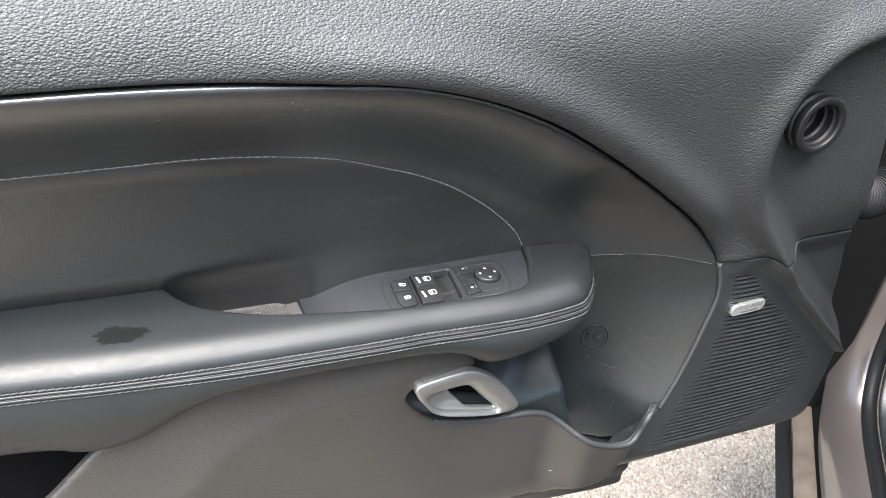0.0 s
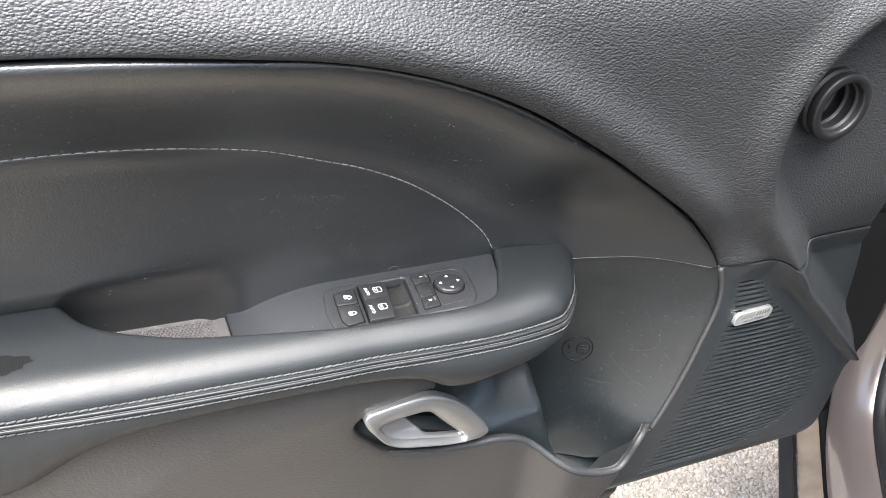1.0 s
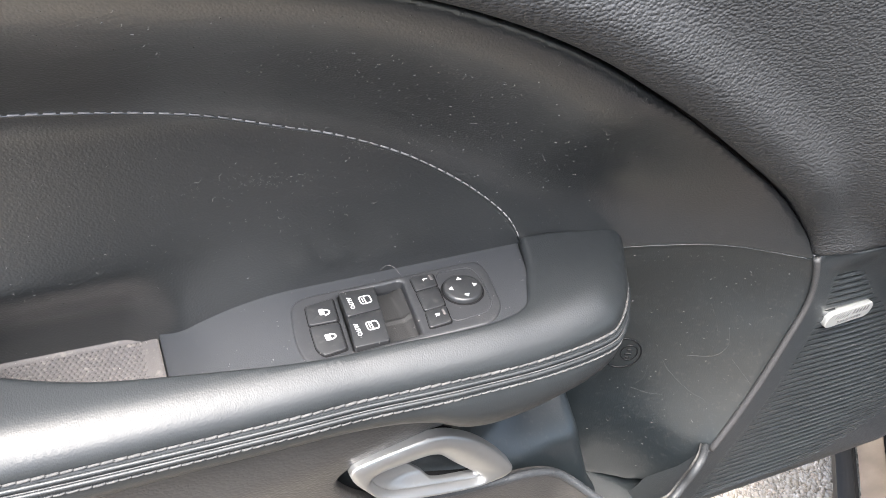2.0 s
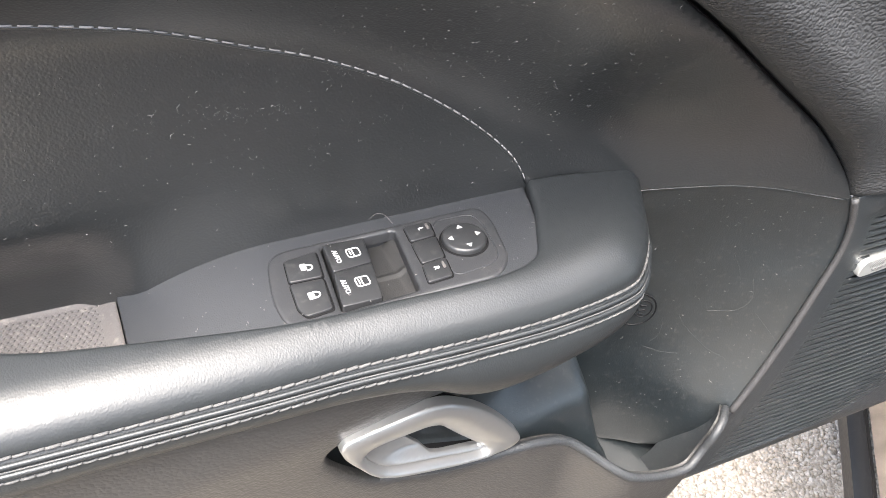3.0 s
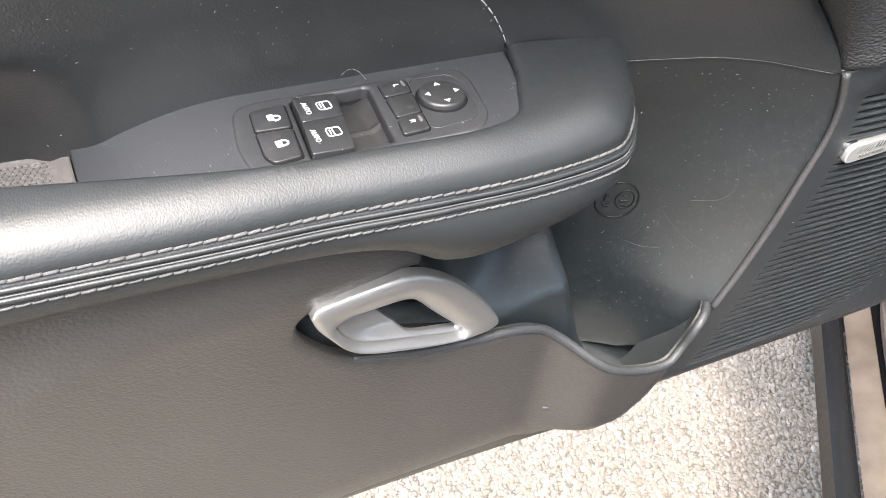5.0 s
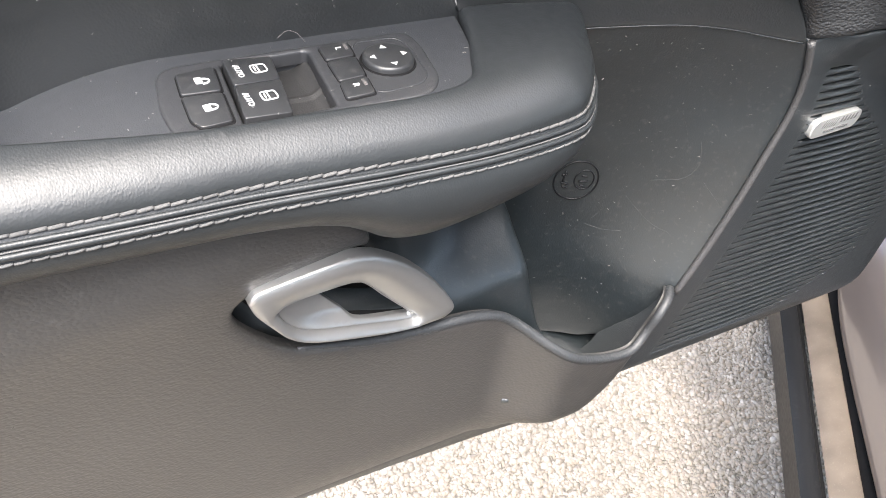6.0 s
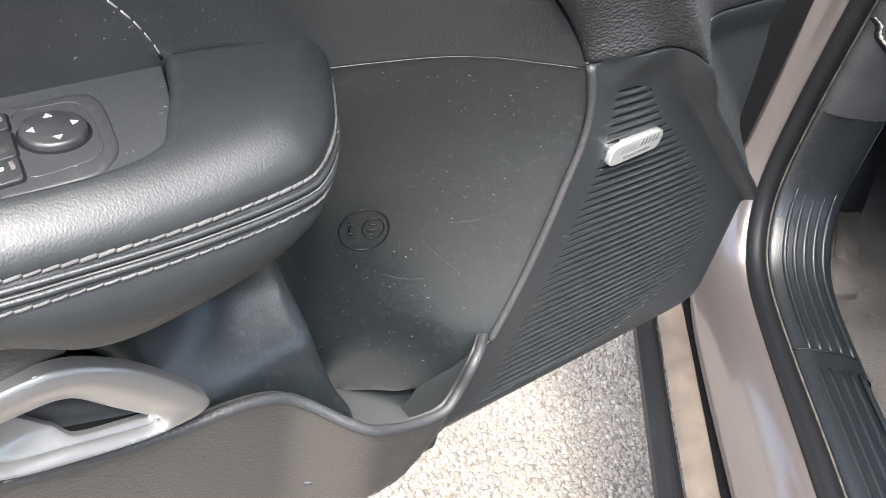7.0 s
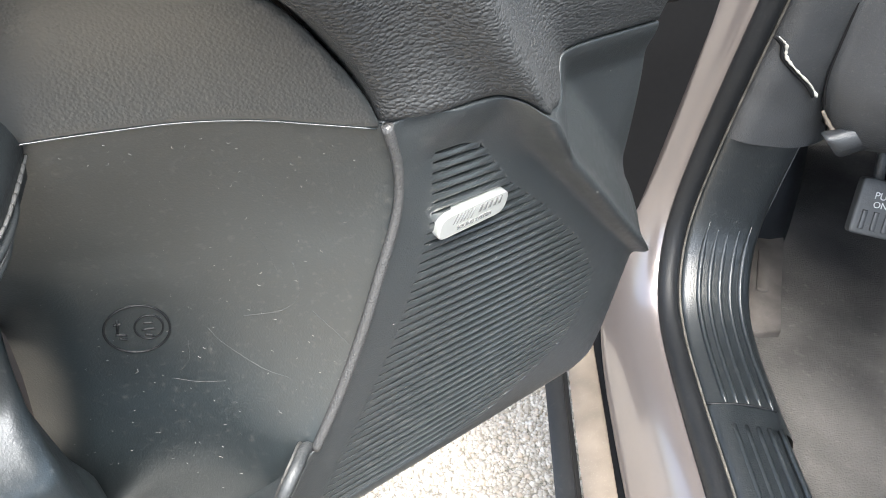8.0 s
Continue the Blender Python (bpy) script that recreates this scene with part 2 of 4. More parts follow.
def sheet(outline, height, place, step=0.006, roll=0.003, skirt=0.012, holes=()):
    """A skin over a closed outline: height(a, b) gives its relief, the rim is rolled over and turned back by skirt."""
    from mathutils.geometry import delaunay_2d_cdt
    loops = [even(outline, step * 0.6, True)] + [even(h, step * 0.6, True) for h in holes]
    rim = np.vstack(loops)
    lo, hi = loops[0].min(0), loops[0].max(0)
    ga, gb = np.meshgrid(np.arange(lo[0], hi[0], step), np.arange(lo[1], hi[1], step * 0.87))
    ga = ga + (np.arange(ga.shape[0]) % 2)[:, None] * step / 2
    ga, gb = ga.ravel(), gb.ravel()

    def within(a, b):
        ok = inside(a, b, loops[0])
        for h in loops[1:]:
            ok &= ~inside(a, b, h)
        return ok

    def rim_distance(a, b):
        d = distance(a, b, loops[0], True)
        for h in loops[1:]:
            d = np.minimum(d, distance(a, b, h, True))
        return d
    keep = within(ga, gb)
    ga, gb = ga[keep], gb[keep]
    keep = rim_distance(ga, gb) > max(roll * 1.1, step * 0.45)
    inner = [np.stack([ga[keep], gb[keep]], 1)]
    if roll:
        for share in (0.12, 0.4, 0.95):
            for lp in loops:
                t = np.roll(lp, -1, 0) - np.roll(lp, 1, 0)
                t /= np.maximum(np.linalg.norm(t, axis=1), 1e-9)[:, None]
                for sign in (1, -1):
                    q = lp + sign * share * roll * np.stack([-t[:, 1], t[:, 0]], 1)
                    ok = within(q[:, 0], q[:, 1])
                    q = q[ok]
                    if len(q):
                        inner.append(q[rim_distance(q[:, 0], q[:, 1]) > share * roll * 0.8])
    pts = np.vstack([rim] + inner)
    edges, base = [], 0
    for lp in loops:
        n = len(lp)
        edges += [(base + k, base + (k + 1) % n) for k in range(n)]
        base += n
    vs, _, tris, origin, _, _ = delaunay_2d_cdt([Vector(p) for p in pts], edges, [], 0, 1e-6)
    vs = np.array([tuple(v) for v in vs])
    tris = np.array([f for f in tris if len(f) == 3])
    mid = vs[tris].mean(1)
    tris = tris[within(mid[:, 0], mid[:, 1])]
    a, b = vs[:, 0], vs[:, 1]
    d = rim_distance(a, b)
    h = np.array(height(a, b), float) * np.ones(len(a))
    if roll:
        e = np.clip(d, 0, roll)
        h = h - (roll - np.sqrt(np.maximum(roll ** 2 - (roll - e) ** 2, 0)))
    xyz = place(a, b, h)
    faces = [tuple(f) for f in tris]
    # the rim turned back
    used = {}
    for f in faces:
        for i, j in ((f[0], f[1]), (f[1], f[2]), (f[2], f[0])):
            used[(i, j)] = used.get((i, j), 0) + 1
    border = [(i, j) for i, j in used if (j, i) not in used]
    if skirt:
        first = len(xyz)
        ids = sorted({i for e in border for i in e})
        back = {i: first + k for k, i in enumerate(ids)}
        ids = np.array(ids)
        xyz = np.vstack([xyz, place(a[ids], b[ids], h[ids] - skirt)])
        faces += [(j, i, back[i], back[j]) for i, j in border]
    # outward facing
    if len(tris):
        x = xyz[np.array(faces[0])[:3]]
        n = np.cross(x[1] - x[0], x[2] - x[0])
        up = place(np.array([0.0]), np.array([0.0]), np.array([1.0]))[0]
        if n @ up < 0:
            faces = [tuple(reversed(f)) for f in faces]
    return xyz, faces


def tube(line, radius, sides=8, closed=False):
    """A round cord along a line of places."""
    p = np.array(line, float)
    t = np.gradient(p, axis=0) if not closed else np.roll(p, -1, 0) - np.roll(p, 1, 0)
    t /= np.linalg.norm(t, axis=1)[:, None]
    ref = np.array([0.0, 1.0, 0.0]) if abs(t[:, 1]).max() < 0.9 else np.array([0.0, 0.0, 1.0])
    if abs(t @ ref).max() > 0.97:
        ref = np.array([0.577, 0.577, 0.577])
    s = np.cross(t, ref)
    s /= np.linalg.norm(s, axis=1)[:, None]
    n = np.cross(s, t)
    rad = np.broadcast_to(radius, len(p))
    ang = np.arange(sides) / sides * 2 * np.pi
    xyz = (p[:, None] + rad[:, None, None] * (np.cos(ang)[None, :, None] * s[:, None] + np.sin(ang)[None, :, None] * n[:, None])).reshape(-1, 3)
    faces = []
    m = len(p)
    for k in range(m if closed else m - 1):
        for j in range(sides):
            a, b = k * sides + j, k * sides + (j + 1) % sides
            c, d = ((k + 1) % m) * sides + (j + 1) % sides, ((k + 1) % m) * sides + j
            faces.append((a, d, c, b))
    if not closed:
        faces.append(tuple(range(sides)))
        faces.append(tuple(reversed(range((m - 1) * sides, m * sides))))
    return xyz, faces


def joined(pieces):
    vs, fs, n = [], [], 0
    for v, f in pieces:
        vs.append(np.array(v))
        fs += [tuple(i + n for i in one) for one in f]
        n += len(v)
    return np.vstack(vs), fs


def stitches(line, length, gap, radius, lift, slant=0.0):
    """A row of thread stitches along a line of places; lift moves them off the skin, slant turns each a little."""
    p = even(line, length + gap)
    lift = np.array(lift, float)
    out = []
    for k in range(len(p) - 1):
        s, e = p[k], p[k] + (p[k + 1] - p[k]) * length / (length + gap)
        side = np.array([0, 0, 1.0]) * slant * (1 + 0.4 * math.sin(k * 12.7))
        mid = (s + e) / 2 + lift
        pts = [s - side - lift * 0.2, s * 0.8 + e * 0.2 - side * 0.7 + lift * 0.5, mid, s * 0.2 + e * 0.8 + side * 0.7 + lift * 0.5, e + side - lift * 0.2]
        out.append(tube(pts, radius * (1 + 0.15 * math.sin(k * 5.3)), 6))
    return joined(out)


def slab(loop, low, high, place, bevel=0.0008):
    """A plate with an eased upper rim over a closed outline."""
    p = np.array(loop, float)
    mid = p.mean(0)
    n = len(p)
    size = np.linalg.norm(p - mid, axis=1).mean()
    rows = [(1.0, low), (1.0, high - bevel), (1 - 0.3 * bevel / size, high - 0.3 * bevel), (1 - bevel / size, high)]
    xyz = np.vstack([place(*(mid + (p - mid) * s).T, np.full(n, h)) for s, h in rows])
    faces = []
    for r in range(3):
        for k in range(n):
            faces.append((r * n + k, r * n + (k + 1) % n, (r + 1) * n + (k + 1) % n, (r + 1) * n + k))
    faces.append(tuple(range(3 * n, 4 * n)))
    return xyz, faces


def rounded(loop, radius, per=5):
    """The closed outline with its corners rounded."""
    p = np.array(loop, float)
    out = []
    for k in range(len(p)):
        a, b, c = p[k - 1], p[k], p[(k + 1) % len(p)]
        u, v = (a - b), (c - b)
        r = min(radius, np.linalg.norm(u) * 0.45, np.linalg.norm(v) * 0.45)
        s, e = b + u / np.linalg.norm(u) * r, b + v / np.linalg.norm(v) * r
        for t in np.linspace(0, 1, per + 1):
            out.append((1 - t) ** 2 * s + 2 * t * (1 - t) * b + t * t * e)
    return np.array(out)


def lettering(words, size, m, depth=0.0002):
    """Words as a thin mesh, laid by the matrix m (x along the line, y up the letters)."""
    cu = bpy.data.curves.new("words", 'FONT')
    cu.body, cu.size, cu.extrude = words, size, depth
    cu.align_x, cu.align_y = 'CENTER', 'CENTER'
    ob = new("words", cu)
    me = ob.evaluated_get(bpy.context.evaluated_depsgraph_get()).to_mesh()
    vs = [m @ v.co for v in me.vertices]
    fs = [tuple(f.vertices) for f in me.polygons]
    bpy.data.objects.remove(ob)
    bpy.data.curves.remove(cu)
    return np.array([tuple(v) for v in vs]), fs


# ---------------------------------------------------------------- ground
me = bpy.data.meshes.new("ground")
me.from_pydata([(-400, -400, 0), (400, -400, 0), (400, 400, 0), (-400, 400, 0)], [], [(0, 1, 2, 3)])
me.materials.append(CEMENT)
tagged(new("ground", me), "pale exposed aggregate concrete paving, dry and sunlit", "paving", kind="structure")


def pebbles():
    rng = np.random.default_rng(4)
    n = 40000
    x, y = rng.uniform(-0.05, 0.97, n), rng.uniform(0.86, 1.50, n)
    r = rng.uniform(0.0022, 0.0052, n) * (1 + 0.5 * (rng.random(n) > 0.92))
    ring = np.arange(6) / 6 * 2 * np.pi
    turn = rng.uniform(0, 6.3, n)
    squash = rng.uniform(0.6, 1.0, n)
    vs = np.zeros((n, 13, 3))
    for k in range(6):
        wob = rng.uniform(0.8, 1.2, n)
        cx, cy = np.cos(ring[k]) * wob, np.sin(ring[k]) * squash * wob
        px, py = cx * np.cos(turn) - cy * np.sin(turn), cx * np.sin(turn) + cy * np.cos(turn)
        vs[:, k] = np.stack([x + r * px, y + r * py, np.full(n, -0.0005)], 1)
        vs[:, 6 + k] = np.stack([x + r * px * 0.75, y + r * py * 0.75, r * 0.42], 1)
    vs[:, 12] = np.stack([x, y, r * 0.58], 1)
    one = []
    for k in range(6):
        j = (k + 1) % 6
        one += [(k, j, 6 + j), (k, 6 + j, 6 + k), (6 + k, 6 + j, 12)]
    faces = (np.arange(n)[:, None, None] * 13 + np.array(one)[None]).reshape(-1, 3)
    mesh = bpy.data.meshes.new("aggregate")
    mesh.vertices.add(n * 13)
    mesh.vertices.foreach_set("co", vs.ravel())
    mesh.loops.add(len(faces) * 3)
    mesh.loops.foreach_set("vertex_index", faces.ravel().astype(np.int32))
    mesh.polygons.add(len(faces))
    mesh.polygons.foreach_set("loop_start", np.arange(0, len(faces) * 3, 3, dtype=np.int32))
    mesh.polygons.foreach_set("use_smooth", [True] * len(faces))
    mesh.update()
    mesh.validate()
    mesh.materials.append(STONE)
    tagged(new("aggregate", mesh), "tan, cream and grey pebbles set in the paving", "gravel", kind="stuff")


pebbles()

# ---------------------------------------------------------------- car door
# Local axes: x along the door towards its hinges, -y out of the trim, z up.
CAR = pose(0.671, 0.859, 0, 0, 0, -15.5)
DOOR = pose(0, 0.63, 0, 0, 0, 27)
car = new("car")
car.matrix_world = CAR
tagged(car, "mauve-grey car with its front door open, black leather trim", "car")
door = "door"

SEAM = spline([(-.62, 1.034), (-.45, 1.0395), (-.31, 1.0438), (-.245, 1.0458), (-.174, 1.0458), (-.095, 1.043), (-.05, 1.0405), (-.006, 1.0335),
               (.0445, 1.0195), (.1013, .996), (.168, .9580), (.2064, .9330), (.2476, .9050), (.285, .878), (.305, .858), (.318, .841), (.325, .827)])
PIPE = spline([(.325, .827), (.3346, .803), (.3377, .7775), (.3326, .7426), (.3266, .708), (.3166, .668), (.305, .633)])
CREST = spline([(.60, 1.10), (.48, 1.098), (.414, 1.083), (.362, 1.0635), (.3254, 1.0227), (.315, .9735), (.3234, .9255), (.343, .886), (.395, .831),
                (.4375, .787), (.49, .74), (.527, .706), (.58, .66)])
BEYOND = np.vstack([CREST, [(.9, .6), (.9, 1.1)]])
SPLIT = spline([(.325, .827), (.345, .831), (.37, .8325), (.388, .8305), (.402, .8225), (.416, .8155), (.432, .810), (.444, .8095), (.4515, .815), (.456, .823), (.468, .826), (.492, .827), (.538, .828)], 5)


def behind_crest(a, b):
    e = distance(a, b, CREST) * np.where(inside(a, b, BEYOND), 1, -1)
    wide = np.interp(b, [0.70, 0.83, 0.92], [0.0045, 0.0060, 0.019])
    return 0.030 * smooth((e - 0.001) / 0.040) - np.interp(b, [0.83, 0.92], [0.0095, 0.010]) * np.exp(-(e / wide) ** 2)


def pad_height(a, b):
    d = distance(a, b, SEAM)
    own = 0.050 + 0.0065 * smooth((0.28 - a) / 0.42) + 0.024 * (1 - np.exp(-d / 0.075)) + 0.013 * np.exp(-((d - 0.014) / 0.020) ** 2) * smooth((a + 0.22) / 0.2) * smooth((0.33 - a) / 0.06)
    k = np.exp(-(distance(a, b, SPLIT) / 0.032) ** 1.5) * smooth((a - 0.325) / 0.03)
    lean = 5.1 * np.clip(b - 1.055, 0, None) ** 2 + 0.25 * (b - 1.036 + np.sqrt((b - 1.036) ** 2 + 2e-4)) * smooth((0.28 - a) / 0.42)
    return own * (1 - k) + 0.0595 * k - behind_crest(a, b) - lean


def behind_arm(a, end):
    """The trim's depth along its line behind the armrest's nose, rising to its front edge at end."""
    return -0.0195 + 0.0675 * np.clip((a - 0.12) / (end - 0.12), 0, 1) ** 1.7


def insert_height(a, b):
    d = distance(a, b, SEAM)
    own = -0.0195 + 0.0705 * (1 - smooth(d / 0.105))
    k = smooth((a - 0.11) / 0.07) * smooth(1 - (b - 0.815) / 0.17)
    e = np.clip(d - 0.0018, 0, 0.003)
    own = own - 0.003 + np.sqrt(np.maximum(0.003 ** 2 - (0.003 - e) ** 2, 0))
    own = own - 0.019 * smooth((-0.085 - a) / 0.035) * smooth((0.86 - b) / 0.045)
    return own * (1 - k) + behind_arm(a, 0.3235) * k


EDGE = np.vstack([PIPE, [(.301, .615), (.299, .600), (.298, .54)]])


def bin_height(a, b):
    edge = np.interp(-b, -EDGE[:, 1], EDGE[:, 0])
    s = np.clip((a - 0.19) / (edge - 0.19), 0, 1.0)
    k = np.interp(b, [0.56, 0.62, 0.66, 0.70, 0.75, 0.80, 0.831], [0.036, 0.034, 0.031, 0.0265, 0.0185, 0.007, 0.0])
    return behind_arm(a, edge) - k * (1 - s ** 2.8) - 0.018 * smooth((0.222 - a) / 0.04) * smooth((0.75 - b) / 0.06)


def speaker_height(a, b):
    low = 0.02 * np.clip((0.565 - b) / 0.035, 0, 1) ** 2
    low = low - 0.003 * np.exp(-(distance(a, b, CREST) / 0.006) ** 2)
    return 0.050 + 0.0085 * (1 - smooth(distance(a, b, SPLIT) / 0.03)) * smooth((a - 0.33) / 0.03) - behind_crest(a, b) - low - 0.008 * np.clip((a - 0.54) / 0.04, 0, 1) ** 2


pad_rim = np.vstack([SEAM, SPLIT[1:], [(.525, .90), (.508, .98), (.49, 1.06), (.47, 1.16), (-.62, 1.16)]])
turn = np.linspace(0, 2 * np.pi, 40, endpoint=False)
part("upper_pad", sheet(pad_rim, pad_height, on_door, 0.0055, 0.005, 0.03, [np.stack([.392 + .0245 * np.cos(turn), .980 + .0245 * np.sin(turn)], 1)]), PAD, door, "coarse-grained dark grey soft vinyl upper pad")

BIN_LINE = np.array([(.19, .8205), (.205, .8222), (.23, .8248), (.255, .8275), (.28, .8280), (.30, .8265), (.322, .8250)])
insert_rim = np.vstack([SEAM - [0.0008, 0.0018], BIN_LINE[::-1], [(.186, .80), (.17, .76), (-.62, .76)]])
part("insert_panel", sheet(insert_rim, insert_height, on_door, 0.005, 0.0015, 0.02), LEATHER, door, "smooth black leather insert with a stitched arc")

bin_rim = np.vstack([BIN_LINE[:-1] - [0, .0006], PIPE, [(.302, .615), (.299, .600), (.288, .578), (.268, .560), (.235, .550), (.18, .550), (.15, .62), (.12, .70), (.12, .79), (.16, .814)]])
part("bin_liner", sheet(bin_rim, bin_height, on_door, 0.005, 0.0003, 0.02), BIN, door, "scuffed hard plastic storage bin wall")

floor_rim = rounded([(.17, -.045), (.302, -.045), (.302, .030), (.278, .042), (.255, .050), (.17, .050)], 0.008)
part("bin_floor", sheet(floor_rim, lambda a, b: 0.553 + 0.020 * smooth((0.222 - a) / 0.02), lying, 0.01, 0, 0.004), BIN, door)

# stitched arc on the insert
ARC = spline([(-.62, .952), (-.45, .957), (-.3226, .9612), (-.2473, .9635), (-.207, .9655), (-.1646, .9650), (-.1199, .9612), (-.0748, .9535), (-.0332, .9410), (.0, .931),
              (.0355, .9155), (.0668, .8965), (.0918, .8775), (.1114, .8588), (.121, .845), (.1245, .838)]) + [.002, -.003]


def over(line, height, lift):
    """A line in the trim's plane, laid onto a relief."""
    p = np.array(line)
    return on_door(p[:, 0], p[:, 1], height(p[:, 0], p[:, 1]) + lift)


part("insert_stitching", stitches(over(even(ARC, 0.003), insert_height, 0.0002), 0.0052, 0.0018, 0.00044, (0, -0.0003, 0)), PALE_THREAD, door, "single row of grey thread")
part("insert_seam", tube(over(even(ARC + [0, -0.0012], 0.004), insert_height, -0.0003), 0.0009, 6), LEATHER, door)
PIPING = material("piping_vinyl", (0.038, 0.038, 0.039), 0.5, grain=("pebble", 900, 0.0002, (1, 1, 1)))
part("bin_piping", tube(over(even(PIPE, 0.003), lambda a, b: 0.05 + 0 * a, -0.0005), np.interp(np.arange(len(even(PIPE, 0.003))), [0, 12, 40], [0.0025, 0.0022, 0.0027]), 10), PIPING, door, "grained vinyl piping")
part("bin_top_edge", tube(over(even(spline(BIN_LINE), 0.004), insert_height, -0.0002), 0.0005, 6), BIN, door)

# speaker panel with its slotted grille
LIP = spline([(.0198, .6850), (.0653, .6695), (.0992, .6645), (.1285, .6630), (.150, .6575), (.170, .645), (.191, .630), (.220, .614), (.245, .6060), (.2630, .6065), (.2735, .617), (.2770, .632), (.2850, .6400), (.2960, .6370), (.3040, .6310)])
RIM = spline([(.3040, .6310), (.298, .612), (.289, .590), (.276, .562), (.259, .541), (.235, .526), (.19, .524)])
RIGHT = [(.538, .828), (.553, .790), (.566, .745), (.575, .712), (.587, .692), (.590, .681), (.586, .667), (.579, .642), (.5785, .624), (.573, .578), (.556, .545), (.53, .533)]
spk_rim = np.vstack([SPLIT, spline(RIGHT, 5)[1:], [(.45, .531), (.36, .531), (.246, .531)], RIM[::-1][20:] - [.003, 0], PIPE[::-1][:-1]])
GL = np.array([(.308, .566), (.313, .582), (.3224, .6075), (.337, .650), (.350, .692), (.3579, .7353), (.3604, .7693), (.354, .806)])
GR = np.array([(.40, .566), (.444, .568), (.49, .588), (.515, .606), (.5245, .640), (.522, .664), (.490, .705), (.445, .7462), (.411, .7723), (.383, .803), (.370, .806)])
hole = np.vstack([GL, GR[::-1]])
speaker = part("speaker_panel", sheet(spk_rim, speaker_height, on_door, 0.0034, 0.0010, 0.03, [hole]), SPEAKER, door, "satin black plastic speaker cover with a raised diagonal ridge")
part("grille_backing", sheet(hole, lambda a, b: 0.0370 + 0 * a, on_door, 0.02, 0, 0.002), DARK, speaker)
pitch = 0.0060
rows = np.arange(0.5665, 0.8045, pitch)
for v in rows:
    c = v + pitch / 2
    x0, x1 = np.interp(c, GL[:, 1], GL[:, 0]) - 0.002, np.interp(c, GR[:, 1], GR[:, 0]) + 0.002
    if x1 - x0 < 0.012:
        continue
    u = np.linspace(x0, x1, 11)
    k = np.sin(np.linspace(0, np.pi, 11)) ** 0.6
    deep = 0.56 if v < 0.755 else 0.42
    low, top = np.full(11, v), v + pitch * (1 - deep * k)
    h = speaker_height(u, np.full(11, c))
    rings = [on_door(u, low, h - 0.0050 + 0.0022 * k), on_door(u, low + 0.0002, h - 0.0004 * k), on_door(u, (low + top) / 2, h + 0.0002 * k),
             on_door(u, top - 0.0003, h - 0.0004 * k), on_door(u, top, h - 0.0050 + 0.0014 * k)]
    vs = np.vstack(rings)
    fs = [(r * 11 + i, r * 11 + i + 1, (r + 1) * 11 + i + 1, (r + 1) * 11 + i) for r in range(4) for i in range(10)]
    part("slat", (vs, fs), SPEAKER, speaker, "", True)

badge_line = rounded([(.3625, .7540), (.4080, .7572), (.4090, .7708), (.3635, .7676)], 0.0066, 7)
badge = part("badge", slab(badge_line, 0.046, 0.0538, on_door, 0.0008), BADGE, door, "oval brushed silver sound-system badge", True)
lay = Matrix.Translation((.386, -.0540, .7625)) @ Euler((radians(90), 0, 0)).to_matrix().to_4x4() @ Matrix.Rotation(radians(4), 4, 'Z')
DECAL = material("dark_print", (0.09, 0.09, 0.09), 0.5, vary=0.05)
bars = [lettering("SOUND SYSTEM", 0.0032, lay @ Matrix.Translation((.0, -.0030, 0)))]
for k in range(6):
    x = .3715 + k * .0023
    bars.append(slab([(x, .7618), (x + .0005, .7618), (x + .0027, .7675), (x + .0022, .7675)], 0.0532, 0.0540, on_door, 0.0001))
for k in range(5):
    x = .3880 + k * .0033
    bars.append(slab([(x, .7635 + k * .0002), (x + .0018, .7636 + k * .0002), (x + .0026, .7678 + k * .0002), (x + .0010, .7677 + k * .0002)], 0.0532, 0.0540, on_door, 0.0001))
part("print", joined(bars), DECAL, badge, "small dark print")

# lower panel, pocket front and rolled lip
LIPSKIN = material("dark_lip_plastic", (0.027, 0.029, 0.031), 0.5, grain=("fine", 500, 0.0006, (1, 1, 1)))
low_top = spline([(-.279, .743), (-.252, .7495), (-.23, .7595), (-.206, .772), (-.18, .7795), (-.137, .785), (-.088, .787), (-.036, .7865), (.006, .783), (.03, .776), (.046, .767), (.056, .753)])
low_handle = spline([(.056, .753), (.0555, .7470), (.044, .7478), (.0276, .7460), (.0085, .7430), (-.006, .7400), (-.0135, .7360), (-.0160, .7300), (-.0130, .7200), (-.005, .7085), (.006, .6965), (.0198, .6850)])
low_rim = np.vstack([low_top, low_handle[1:], LIP[1:], RIM[1:], [(.09, .524), (-.62, .524), (-.50, .56), (-.40, .625), (-.3254, .692)]])
FOLD = spline([(-.30, .56), (-.2198, .6706), (-.1747, .7184), (-.105, .7455), (-.031, .7555), (.03, .760)])
FOLDED = np.vstack([FOLD, [(.4, .76), (.4, .3), (-.3, .3)]])


def lower_height(a, b):
    e = distance(a, b, FOLD) * np.where(inside(a, b, FOLDED), 1, -1)
    crown = 0.013 * np.exp(0.12 - np.sqrt(e * e + 0.006 ** 2) / np.where(e > 0, 0.085, 0.05)) * smooth((0.10 - a) / 0.15)
    bulge = (0.020 * smooth(distance(a, b, RIM) / 0.034) + 0.006) * smooth((a - 0.158) / 0.05)
    under = 0.014 * np.clip((0.560 - b) / 0.045, 0, 1) ** 2
    return 0.042 + crown + bulge - under


